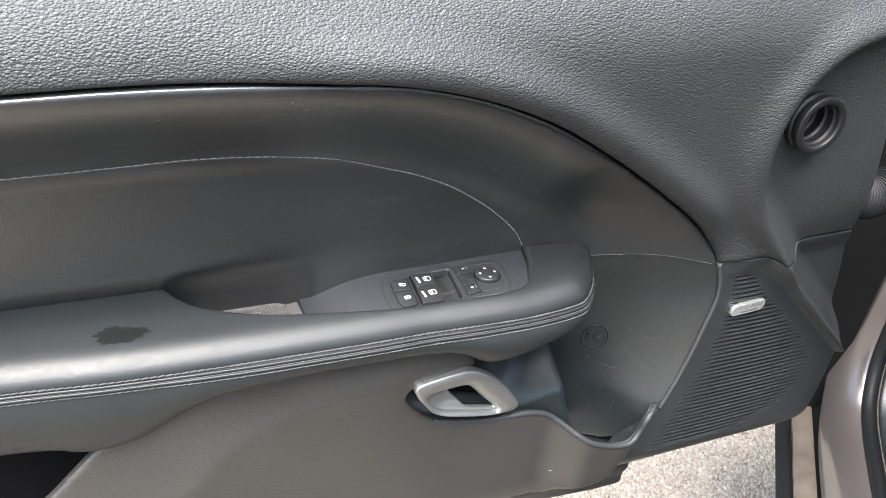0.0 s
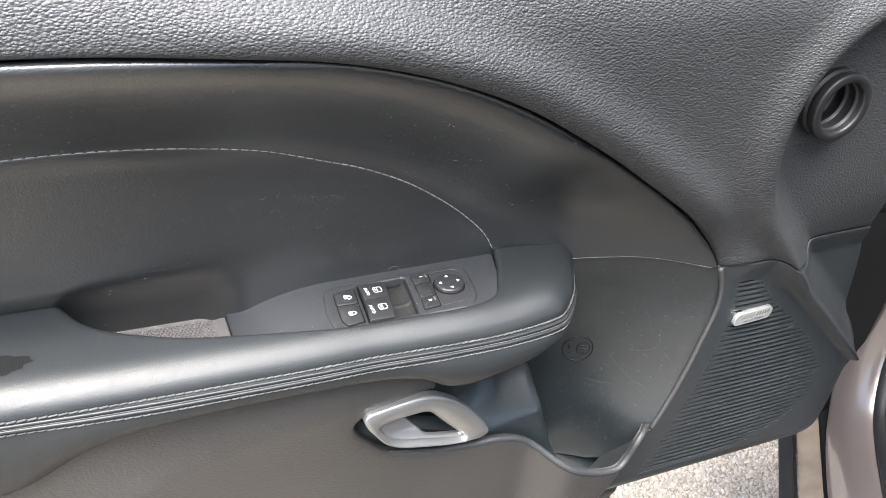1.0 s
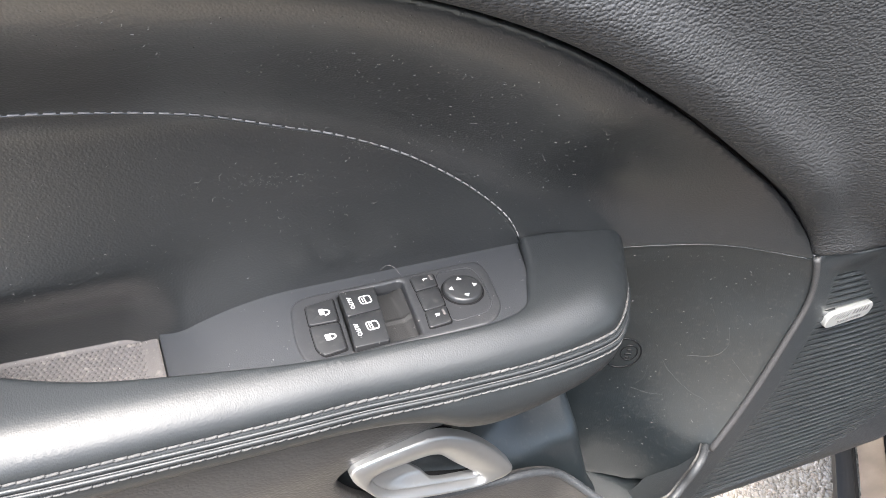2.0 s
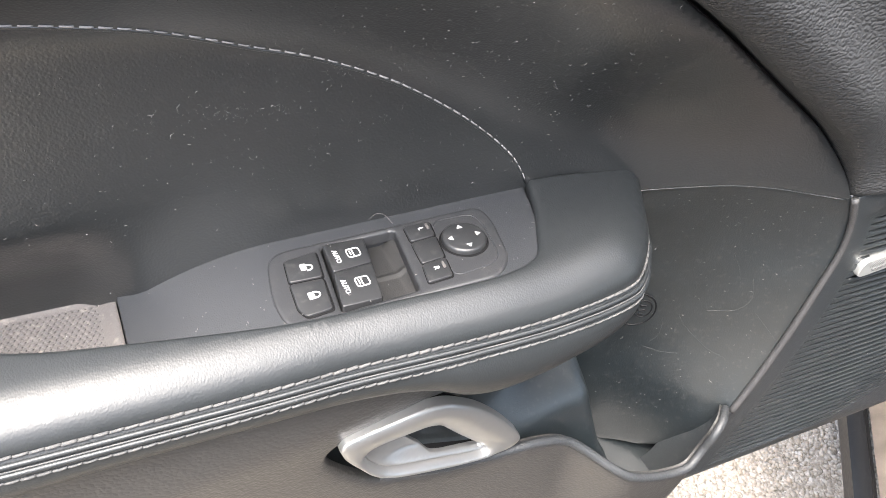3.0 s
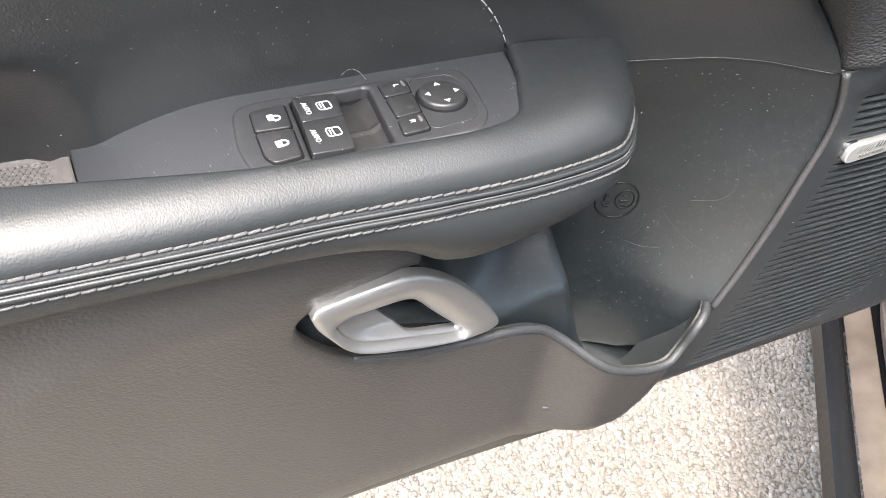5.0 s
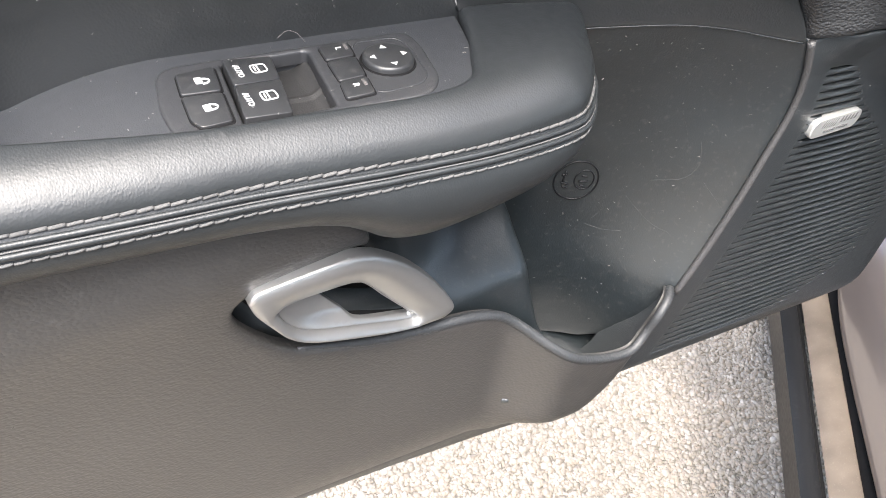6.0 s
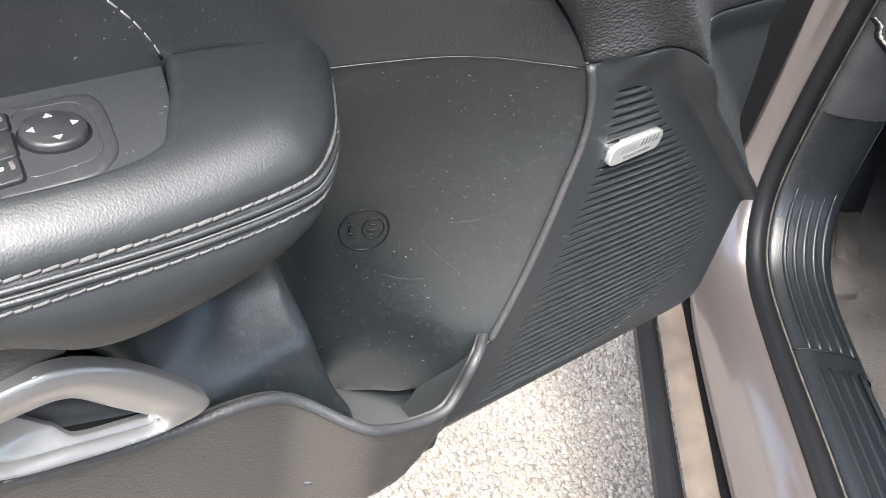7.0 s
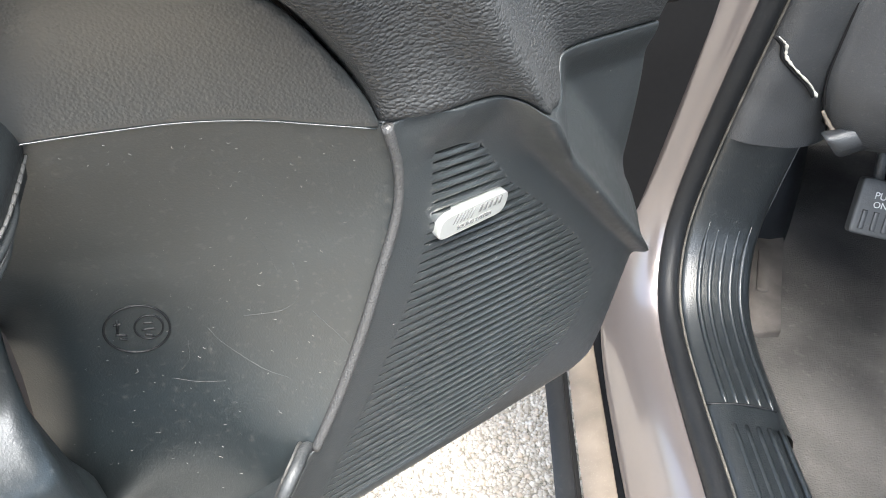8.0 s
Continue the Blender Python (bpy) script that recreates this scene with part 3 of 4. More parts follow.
part("lower_panel", sheet(low_rim, lower_height, on_door, 0.007, 0.004, 0.004), LOWER, door, "grained charcoal plastic lower panel with a bulging pocket")
part("lower_edge_strip", sheet(np.array([(-.62, .494), (.05, .494), (.11, .4925), (.20, .487), (.27, .480), (.31, .480), (.31, .535), (-.62, .535)]), lambda a, b: 0.021 + 0.006 * smooth((b - .495) / .02), on_door, 0.012, 0.004, 0.012), SPEAKER, door, "dark edge strip along the door's foot")
part("pocket_lip", tube(over(even(LIP, 0.004), lower_height, -0.0022), np.interp(np.arange(len(even(LIP, 0.004))), [0, 9, 30], [0.0010, 0.0026, 0.0034]), 10), LIPSKIN, door, "rolled plastic lip of the pocket")
# black sheet: the pocket's inner shade is put into its colour
part("rear_pocket_shade", sheet([(-.62, .5), (-.22, .5), (-.22, .77), (-.62, .77)], lambda a, b: -0.02 + 0 * a, on_door, 0.03, 0, 0.01), DARK, door, "black sheet giving the shade inside the open map pocket")

# release handle
hand_out = spline([(-.0106, .7405), (-.0085, .7448), (-.0025, .7470), (.0199, .7494), (.0387, .7504), (.0495, .7488), (.0597, .7442), (.076, .7326), (.0926, .7155), (.106, .6981), (.1125, .6875), (.1105, .6826),
                   (.1013, .6803), (.0711, .6850), (.0379, .6945), (.0203, .7015), (.0097, .7090), (.0011, .7200), (-.007, .7315), (-.0106, .7405)], 5)[:-1]
hand_in = spline([(.0043, .7266), (.0084, .7293), (.0178, .7303), (.0260, .7304), (.0396, .7304), (.0472, .7292), (.0549, .7246), (.0688, .7090), (.0854, .6911), (.0879, .6871), (.0827, .6855), (.0512, .6955), (.0228, .7048), (.0101, .7155), (.0043, .7266)], 5)[:-1]


def hand_front(a):
    return 0.0565 - 0.009 * np.clip((a + 0.0106) / 0.123, 0, 1)


def hand_height(a, b):
    do, di = distance(a, b, hand_out, True), distance(a, b, hand_in, True)
    k = do / np.maximum(do + di, 1e-6)
    return hand_front(a) - 0.0002 + 0.0032 * np.sin(np.clip(k, 0, 1) * np.pi) ** 0.7 - 0.0028 * smooth(k)


# the surface between the release handle and the bin
sur_rim = spline([(-.02, .762), (.05, .785), (.11, .80), (.17, .80), (.206, .785), (.205, .745), (.193, .710), (.186, .690), (.190, .663), (.1945, .645), (.202, .620), (.212, .588), (.16, .575), (.08, .63), (.0, .66), (-.03, .70), (-.02, .762)])[:-1]


def surround_height(a, b):
    own = 0.027 - 0.010 * smooth((a - 0.10) / 0.09) + 0.22 * np.clip(0.69 - b, 0, 0.10)
    own = np.minimum(own, lower_height(a, b) - 0.009) - (0.016 + 0.030 * smooth((a - 0.09) / 0.06)) * smooth((b - 0.662) / 0.062)
    k = smooth((b - 0.690) / 0.025) * smooth((a - 0.13) / 0.05)
    return own * (1 - k) + (bin_height(np.maximum(a, 0.16), b) - 0.004) * k


part("handle_surround", sheet(sur_rim, surround_height, on_door, 0.0035, 0.009, 0.05, [hand_in]), BIN, door, "smooth black plastic around the release handle")

handle = part("release_handle", sheet(hand_out, hand_height, on_door, 0.0017, 0.0010, 0.006, [hand_in]), SATIN, door, "satin silver inner door release handle")
eye_hole = spline([(.0300, .7215), (.0340, .7268), (.0400, .7288), (.0468, .7277), (.0538, .7235), (.0675, .7080), (.0836, .6908), (.0852, .6884), (.0825, .6880), (.0640, .6935), (.0530, .6972), (.0480, .7000), (.0400, .7085), (.0300, .7215)], 4)[:-1]
part("lever", sheet(hand_in, lambda a, b: hand_front(a) - 0.0065 - 0.006 * smooth((a - 0.008) / 0.03) + (0.0024 + 0.006 * smooth((a - 0.008) / 0.03)) * smooth((0.006 - distance(a, b, hand_in, True)) / 0.006), on_door, 0.0018, 0.0006, 0.0025, [eye_hole]), SATIN, handle, "silver finger scoop")
# near-black sheet that paints the shade seen through the handle's eye
part("handle_well_shade", sheet(hand_in, lambda a, b: 0.018 + 0 * a, on_door, 0.01, 0, 0.002), DARK, handle)
ring = np.array(hand_out)
ring = ring + (ring - ring.mean(0)) * [-0.03, -0.05] + [-.0042, -.0020]
part("handle_gasket", sheet(ring, lambda a, b: 0.0415 + 0 * a, on_door, 0.006, 0.002, 0.003, [hand_in]), DARK, handle, "black gasket")

# armrest
SEAM_Z = 0.816
FRONT = spline([(-.62, .0395), (-.45, .0465), (-.342, .052), (-.267, .0595), (-.184, .0635), (-.09, .0657), (-.0476, .0662), (-.0104, .0660), (.0268, .0675), (.0727, .0690), (.1061, .0678), (.1439, .0628), (.1604, .0556), (.1798, .0350), (.1925, .0140), (.2005, -.001), (.2035, -.0065)])
REAR = spline([(.2035, -.0065), (.2015, -.0105), (.1955, -.0125), (.1860, -.0140), (.1576, -.0180), (.1303, -.0225)], 5)
PLATE_EDGE = spline([(.1275, -.0190), (.1195, .0045), (.1119, .0195), (.1038, .0350), (.0955, .0410), (.0862, .0440), (.0675, .0460), (.0231, .0452), (-.036, .0434), (-.0999, .0335), (-.1429, .0240),
                     (-.182, .0070), (-.2024, -.0090), (-.2134, -.0270), (-.2191, -.0365)])
arm_rim = np.vstack([FRONT, REAR[1:], PLATE_EDGE, [(-.30, -.038), (-.62, -.038)]])


def arm_height(a, b):
    tail = smooth((0.03 - b) / 0.04) * smooth((a - 0.15) / 0.03)
    u = np.clip(1 - distance(a, b, FRONT) / (0.027 - 0.013 * tail), 0, 1)
    return 0.8335 + 0.0035 * smooth((a - 0.09) / 0.07) - 0.0135 * u ** 2.2


armrest = part("armrest", sheet(arm_rim, arm_height, lying, 0.004, 0.004, 0.012), ARMSKIN, door, "padded black leather armrest with double stitching")

path = even(FRONT, 0.006)
side_v = spline([(-.62, .757), (-.35, .7500), (-.30, .7425), (-.279, .7420), (-.252, .7485), (-.23, .7605), (-.206, .7725), (-.18, .780), (-.137, .7855), (-.088, .7875), (-.036, .787), (.006, .784), (.03, .7775), (.042, .7705),
                 (.055, .762), (.069, .7588), (.084, .760), (.113, .7665), (.135, .773), (.152, .7825), (.166, .794), (.178, .803), (.188, .810), (.196, .8145), (.2035, .8155)])
bot = np.interp(path[:, 0], side_v[:, 0], side_v[:, 1])
centre = np.stack([np.minimum(path[:, 0], .115), np.full(len(path), -.03)], 1)
inward = centre - path
reach = np.linalg.norm(inward, axis=1)
inward /= reach[:, None]
SIDE = [(0, 0), (.04, -.0012), (.12, -.0032), (.25, -.0058), (.4, -.0068), (.55, -.0060), (.7, -.0028), (.82, .0015), (.92, .0062), (.98, .0100), (1, .0130)]
room = np.clip((SEAM_Z - bot) / 0.036, 0.15, 1.3) * (1 - 0.55 * smooth((-0.14 - path[:, 0]) / 0.12))
rings = []
for q, o in SIDE:
    p = path + inward * (o * room)[:, None]
    rings.append(lying(p[:, 0], p[:, 1], SEAM_Z + (bot - SEAM_Z) * q))
p = path + inward * np.minimum(reach, 0.095)[:, None]
rings.append(lying(p[:, 0], p[:, 1], bot + 0.004))
n = len(path)
part("armrest_side", (np.vstack(rings), [(r * n + k + 1, r * n + k, (r + 1) * n + k, (r + 1) * n + k + 1) for r in range(len(rings) - 1) for k in range(n - 1)]), ARMSKIN, armrest, "padded leather side of the armrest")


def beside(out, v):
    """A line round the armrest's side, v below its seam and out from its skin."""
    deep = np.maximum(SEAM_Z - bot, 0.0005)
    o = np.interp(np.clip(v / deep, 0, 1), [q for q, _ in SIDE], [o for _, o in SIDE]) * room - out
    p = path + inward * o[:, None]
    return lying(p[:, 0], p[:, 1], SEAM_Z - np.minimum(v, deep * 0.8))


part("upper_stitching", stitches(beside(0.0006, 0.0), 0.0060, 0.0, 0.00080, (0, -0.0003, 0.0003), 0.00028), THREAD, armrest, "row of light grey thread")
part("lower_stitching", stitches(beside(0.0002, 0.0090), 0.0056, 0.0002, 0.00062, (0, -0.0003, 0), 0.0002), THREAD, armrest, "row of light grey thread")
part("welt", tube(beside(0.0004, 0.0028), 0.0014, 8), ARMSKIN, armrest, "rolled leather welt")
part("welt", tube(beside(0.0004, 0.0062), 0.0014, 8), ARMSKIN, armrest, "rolled leather welt")
part("welt", tube(beside(0.0008, 0.0045), 0.0004, 6), THREAD, armrest, "thin pale thread between the welts")

# grab tray and switch plate
def plate_height(a, b):
    return 0.8295 + 0.026 * np.clip(a - .067, -.10, .05) - 0.0215 * np.clip((-.022 - a) / .0785, 0, 1) ** 1.9


plate_rim = np.vstack([[(-.1005, -.033), (.126, -.033)], spline([(.1265, -.020), (.1185, .0075), (.109, .030), (.099, .0425), (.085, .047), (.05, .0485), (.0, .0485), (-.0345, .0465), (-.079, .041), (-.1005, .038)], 5)])
part("switch_plate", sheet(plate_rim, plate_height, lying, 0.004, 0.001, 0.01, [rounded([(-.0039, -.0075), (.0408, -.0082), (.0361, .0415), (-.0084, .0430)], .002, 2)]), PLATE, armrest, "blue-grey plastic switch surround")
tray_rim = np.array([(-.235, -.048), (-.1012, -.048), (-.1012, .05), (-.235, .05)])
tray = part("grab_tray", sheet(tray_rim, lambda a, b: 0.7955 + 0.006 * (1 - smooth(np.minimum(np.minimum(-.1012 - a, b + .046) / .010, 1))), lying, 0.003, 0, 0.004), MAT, armrest, "dusty grey rubber tray with a cross-hatched mat")
knobs = []
for i in range(38):
    for j in range(20):
        a, b = -.111 - i * .0030 - (j % 2) * .0015, -.034 + j * .0029
        knobs.append(slab([(a - .0013, b), (a, b - .0013), (a + .0013, b), (a, b + .0013)], .795, .7962, lying, 0.0004))
part("mat_studs", joined(knobs), MAT, armrest)

panel = part("switch_panel", sheet(rounded([(-.0325, -.0045), (.0885, -.0050), (.0905, .008), (.0850, .040), (.0740, .0512), (-.0365, .0508), (-.0385, .030)], 0.012), lambda a, b: 0.8362 + 0 * a, lying, 0.004, 0.0018, 0.005,
             [rounded([(-.0048, .0), (.0362, -.0008), (.0308, .0462), (-.0098, .0478)], 0.0015, 2)]), PANEL, door, "window and mirror switch panel in dark plastic")
panel.matrix_local = CAR.inverted() @ DOOR @ Matrix.Translation((.0706, .0060, .8306)) @ Matrix.Rotation(radians(-1.6), 4, 'Y') @ Matrix.Translation((-.067, 0, -.8362))
part("switch_well", sheet([(-.012, -.003), (.038, -.003), (.034, .05), (-.012, .05)], lambda a, b: 0.8262 + 0.004 * smooth((a - .028) / .008) + 0.0016 * np.exp(-((b - .0225) / .0008) ** 2), lying, 0.0015, 0, 0.002), WELL, panel)


def button(name, loop, low, high, label=""):
    q = np.array(loop)
    part("button_gap", slab(rounded(q + (q - q.mean(0)) * .09 + [.0002, .0004], 0.0024, 4), .835, .83640, lying, 0.0001), DARK, panel)
    return part(name, slab(rounded(loop, 0.0018, 4), low, high - .0004, lying, 0.0006), BUTTON, panel, label)


b1 = button("lock_button", [(-.0255, .0050), (-.0085, .0030), (-.0108, .0222), (-.0275, .0212)], .835, .8378)
b2 = button("lock_button", [(-.0277, .0226), (-.0111, .0236), (-.0132, .0450), (-.0262, .0462), (-.0290, .0400)], .835, .8378)


def window_button(loop):
    p = rounded(loop, 0.0015, 3)
    x, w = p[:, 0], p[:, 1]
    vs, fs = slab(p, .826, .8385, lying, 0.0006)
    vs = np.array(vs)
    top = vs[:, 2] > .83
    vs[top, 2] -= 0.0045 * smooth((vs[top, 0] + .006) / .026) * 0.5
    return part("window_button", (vs, fs), BUTTON, panel)


w1 = window_button([(-.0040, .0010), (.0185, -.0004), (.0160, .0190), (-.0055, .0222)])
w2 = window_button([(-.0056, .0230), (.0157, .0198), (.0115, .0462), (-.0094, .0472)])
m1 = button("mirror_select_button", [(.0412, -.0003), (.0561, -.0003), (.0545, .0115), (.0402, .0125)], .835, .8378)
m2 = button("mirror_select_button", [(.0401, .0133), (.0544, .0123), (.0521, .0290), (.0388, .0302)], .835, .8376)
m3 = button("mirror_select_button", [(.0386, .0310), (.0519, .0298), (.0500, .0436), (.0361, .0444)], .835, .8378)

ang = np.linspace(0, 2 * np.pi, 40, endpoint=False)
KNOB = (.0674, .0201)
disc = np.stack([KNOB[0] + .0120 * np.cos(ang), KNOB[1] + .0120 * np.sin(ang)], 1)
part("knob_collar", slab(disc + (disc - disc.mean(0)) * .10, .834, .8366, lying, 0.0004), DARK, panel)
knob = part("mirror_knob", slab(disc, .834, .8396, lying, 0.0016), BUTTON, panel, "round four-way mirror adjuster")
arrows = []
for k in range(4):
    t = k * np.pi / 2 + 0.05
    c, s = np.cos(t), np.sin(t)
    tri = [(KNOB[0] + c * x - s * y, KNOB[1] + s * x + c * y) for x, y in ((.0092, 0), (.0066, .0017), (.0066, -.0017))]
    arrows.append(slab(tri, .8390, .83975, lying, 0.00005))
part("arrow", joined(arrows), WHITE, panel, "four white arrows", True)
part("panel_line", tube(lying(*even(rounded([(.0575, -.0005), (.0815, .0005), (.0835, .012), (.0800, .036), (.0750, .0415), (.0508, .0440)], 0.006), 0.002).T[:2], np.full(len(even(rounded([(.0575, -.0005), (.0815, .0005), (.0835, .012), (.0800, .036), (.0750, .0415), (.0508, .0440)], 0.006), 0.002)), .8362)), 0.00035, 5), PLATE, panel)


def facing(a, b, h):
    """Print on the switches reads from behind: its line runs out of the door, its letters point forwards."""
    return Matrix(((0, 1, 0, a), (-1, 0, 0, -b), (0, 0, 1, h), (0, 0, 0, 1)))


def print_on(name, ob, pieces, label):
    part(name, joined(pieces), WHITE, ob, label, True)


def glyph(lines, h, r=0.00026):
    return [tube(lying(np.array(l)[:, 0], np.array(l)[:, 1], np.full(len(l), h)), r, 5) for l in lines]


def window_glyph(a, b, h):
    body = rounded([(a - .0026, b - .0032), (a + .0040, b - .0032), (a + .0040, b + .0030), (a - .0026, b + .0032)], .0016, 4)
    body = np.vstack([body, body[:1]])
    return glyph([body, [(a + .0004, b - .0030), (a + .0004, b + .0030)], [(a - .0010, b - .0018), (a - .0010, b + .0016)]], h, .00036)


auto_1 = joined([lettering("AUTO", 0.0036, facing(-.0002, .0120, .8385))])
auto_2 = joined([lettering("AUTO", 0.0036, facing(-.0035, .0345, .8386))])
print_on("auto_print", panel, [auto_1] + window_glyph(.0085, .0105, .8374), "white lettering reading AUTO beside a window symbol")
print_on("auto_print", panel, [auto_2] + window_glyph(.0052, .0328, .8378), "white lettering reading AUTO beside a window symbol")
print_on("letter", panel, [lettering("L", 0.0042, facing(.0490, .0050, .8379))], "white letter L")
print_on("letter", panel, [lettering("R", 0.0042, facing(.0440, .0365, .8379))], "white letter R")
for a, b in ((.0533, .0040), (.0487, .0352)):
    part("indicator", slab(rounded([(a - .0008, b - .0024), (a + .0008, b - .0025), (a + .0006, b + .0022), (a - .0010, b + .0023)], .0004, 2), .8370, .83795, lying, .0001), MAT, panel, "small grey indicator window")
for a, b, shackle in ((-.0170, .0130, .002), (-.0195, .0340, 0)):
    ring = [(a + .0028 * np.cos(t) + .0006, b + .0020 * np.sin(t) + shackle * 0.6) for t in np.linspace(-1.7, 1.7, 9)]
    box = slab(rounded([(a - .0024, b - .0023), (a + .0006, b - .0023), (a + .0006, b + .0023), (a - .0024, b + .0023)], .0006, 2), .8370, .8379, lying, .0001)
    print_on("lock_symbol", panel, glyph([ring], .8378, .00045) + [box], "white padlock symbol")

# round boot hole and moulded mark


def ring_of(centre, radius, h, count=48, tall=1.0):
    t = np.linspace(0, 2 * np.pi, count, endpoint=False)
    return on_door(centre[0] + radius * np.cos(t), centre[1] + radius * tall * np.sin(t), np.full(count, h))


def lathe(centre, profile, count=48):
    p = np.array(profile, float)
    crisp = [p[0]]
    for a, b, c in zip(p[:-2], p[1:-1], p[2:]):
        for q in (a, c):
            l = np.linalg.norm(q - b)
            crisp.append(b + (q - b) / l * min(0.0003, l * 0.3))
    crisp.append(p[-1])
    rings = [ring_of(centre, r * 0.87, h - 0.008, count) for r, h in crisp]
    fs = []
    for k in range(len(rings) - 1):
        for j in range(count):
            i = (j + 1) % count
            fs.append((k * count + j, k * count + i, (k + 1) * count + i, (k + 1) * count + j))
    return np.vstack(rings), fs


hub = (.392, .980)
BOOT = material("glossy_black_rubber", (0.009, 0.009, 0.010), 0.45, vary=0.2, vary_scale=40, dust=0.05)
boot = part("round_boot", lathe(hub, [(.030, .030), (.0335, .046), (.0350, .049), (.0352, .0535), (.0345, .0545), (.0325, .0552), (.0323, .0572), (.0335, .0578), (.0345, .0585), (.0348, .0600), (.0348, .0640), (.0342, .0655), (.0325, .0662),
                                      (.0290, .0664), (.0262, .0660), (.0252, .0645), (.0252, .0600), (.0246, .0590), (.0234, .0585), (.0232, .0568), (.0246, .0560), (.0254, .0545), (.0254, .0490), (.0246, .0478), (.0232, .0473), (.0230, .0456), (.0246, .0448),
                                      (.0254, .0430), (.0254, .0370), (.0244, .0355), (.0230, .0350), (.0228, .0330), (.0250, .0310), (.0250, .020)]), BOOT, door, "ribbed black rubber ring on the door's front corner")
part("boot_bottom", (ring_of(hub, .024, .0125), [tuple(range(48))]), DARK, boot)

# oval moulded mark
t = np.linspace(0, 2 * np.pi, 48, endpoint=False)
mark_c = (.2415, .7005)


def bin_line(pts, lift=0.0002):
    p = np.array(pts)
    return on_door(p[:, 0], p[:, 1], bin_height(p[:, 0], p[:, 1]) + lift)


mark = [tube(bin_line(np.stack([mark_c[0] + .0135 * np.cos(t), mark_c[1] + .0165 * np.sin(t)], 1)), .0007, 6, True),
        tube(bin_line(np.stack([mark_c[0] + .0050 + .0058 * np.cos(t), mark_c[1] + .0010 + .0082 * np.sin(t)], 1)), .0006, 6, True)]
for line in ([(-.014, .004), (-.009, .004)], [(-.0115, .007), (-.0115, -.002)], [(-.013, -.003), (-.006, -.004)], [(-.011, -.006), (-.006, -.007)], [(.004, .004), (.010, .004)], [(.003, -.001), (.011, .000)], [(.005, -.004), (.010, -.005)]):
    a = np.linspace(0, 1, 5)[:, None]
    l = np.array(mark_c) + (np.array(line[0]) * (1 - a) + np.array(line[1]) * a) * [0.68, 1]
    mark.append(tube(bin_line(l), .0007, 6))
part("moulded_mark", joined(mark), RUBBER, door, "oval raised mould mark")

# shell behind the trim
shell = np.array([(-.64, .545), (.52, .545), (.565, .60), (.565, .69), (.535, .84), (.50, 1.02), (.46, 1.15), (-.64, 1.15)])
part("door", sheet(shell, lambda a, b: -0.05 + 0 * a, on_door, 0.05, 0.004, 0.09), PAINT, door, "painted metal door shell")
# added sheet; its black colour paints the shade between door and body
part("front_edge_shade", sheet(np.array([(.40, .56), (.56, .60), (.562, .68), (.532, .84), (.50, 1.0), (.46, 1.14), (.40, 1.14)]), lambda a, b: 0.0 + 0 * a, on_door, 0.03, 0.004, 0.05), DARK, door, "sheet at the door's front edge, coloured black for the shade in the hinge gap")

ts = np.linspace(0, 1, 220)
line = np.stack([.548 + .11 * ts, .008 + .02 * ts, .858 - .02 * np.sin(ts * 2.5)], 1)
part("wiring_bellows", tube(line, .0235 + .0034 * np.sin(ts * 85), 24), RUBBER, door, "corrugated rubber wiring sleeve")

# ---------------------------------------------------------------- car body
# Local axes: x into the car, y forwards, z up.
OPENING = even(spline([(.95, .478), (.5, .474), (.2, .468), (.1, .464), (0, .459), (-.088, .459), (-.14, .472), (-.175, .505), (-.190, .55), (-.192, .62), (-.187, .70), (-.180, .775), (-.17, .90), (-.16, 1.15)], 10), 0.012)
tan_ = np.gradient(OPENING, axis=0)
tan_ /= np.linalg.norm(tan_, axis=1)[:, None]
OUT = np.stack([tan_[:, 1], -tan_[:, 0]], 1)
if OUT[2, 1] > 0:
    OUT = -OUT


def swept(profile, first=0.0, last=1.0):
    """A strip of the given (in, out) profile along the doorway's edge."""
    k0, k1 = int(first * (len(OPENING) - 1)), int(last * (len(OPENING) - 1)) + 1
    P, N = OPENING[k0:k1], OUT[k0:k1]
    pr = np.array(profile, float)
    if len(pr) > 2:
        pr = spline(pr, 3)
    m, n = len(P), len(pr)
    vs = []
    for i, h in pr:
        q = P + N * h
        vs.append(np.stack([np.full(m, i), -q[:, 0], q[:, 1]], 1))
    vs = np.vstack(vs)
    fs = [(a * m + k, a * m + k + 1, (a + 1) * m + k + 1, (a + 1) * m + k) for a in range(n - 1) for k in range(m - 1)]
    return vs, fs


def along(i, h, first, last):
    k0, k1 = int(first * (len(OPENING) - 1)), int(last * (len(OPENING) - 1)) + 1
    q = OPENING[k0:k1] + OUT[k0:k1] * h
    return np.stack([np.full(len(q), i), -q[:, 0], q[:, 1]], 1)


run = np.r_[0, np.cumsum(np.linalg.norm(np.diff(OPENING, axis=0), axis=1))]
run /= run[-1]
at_joint = float(run[np.argmin(abs(OPENING[:, 0] - 0.0) + 10 * (OPENING[:, 1] > .5))])
at_trim = float(run[np.argmin(abs(OPENING[:, 1] - 0.645))])
at_fade = float(run[np.argmin(abs(OPENING[:, 1] - 0.555))])

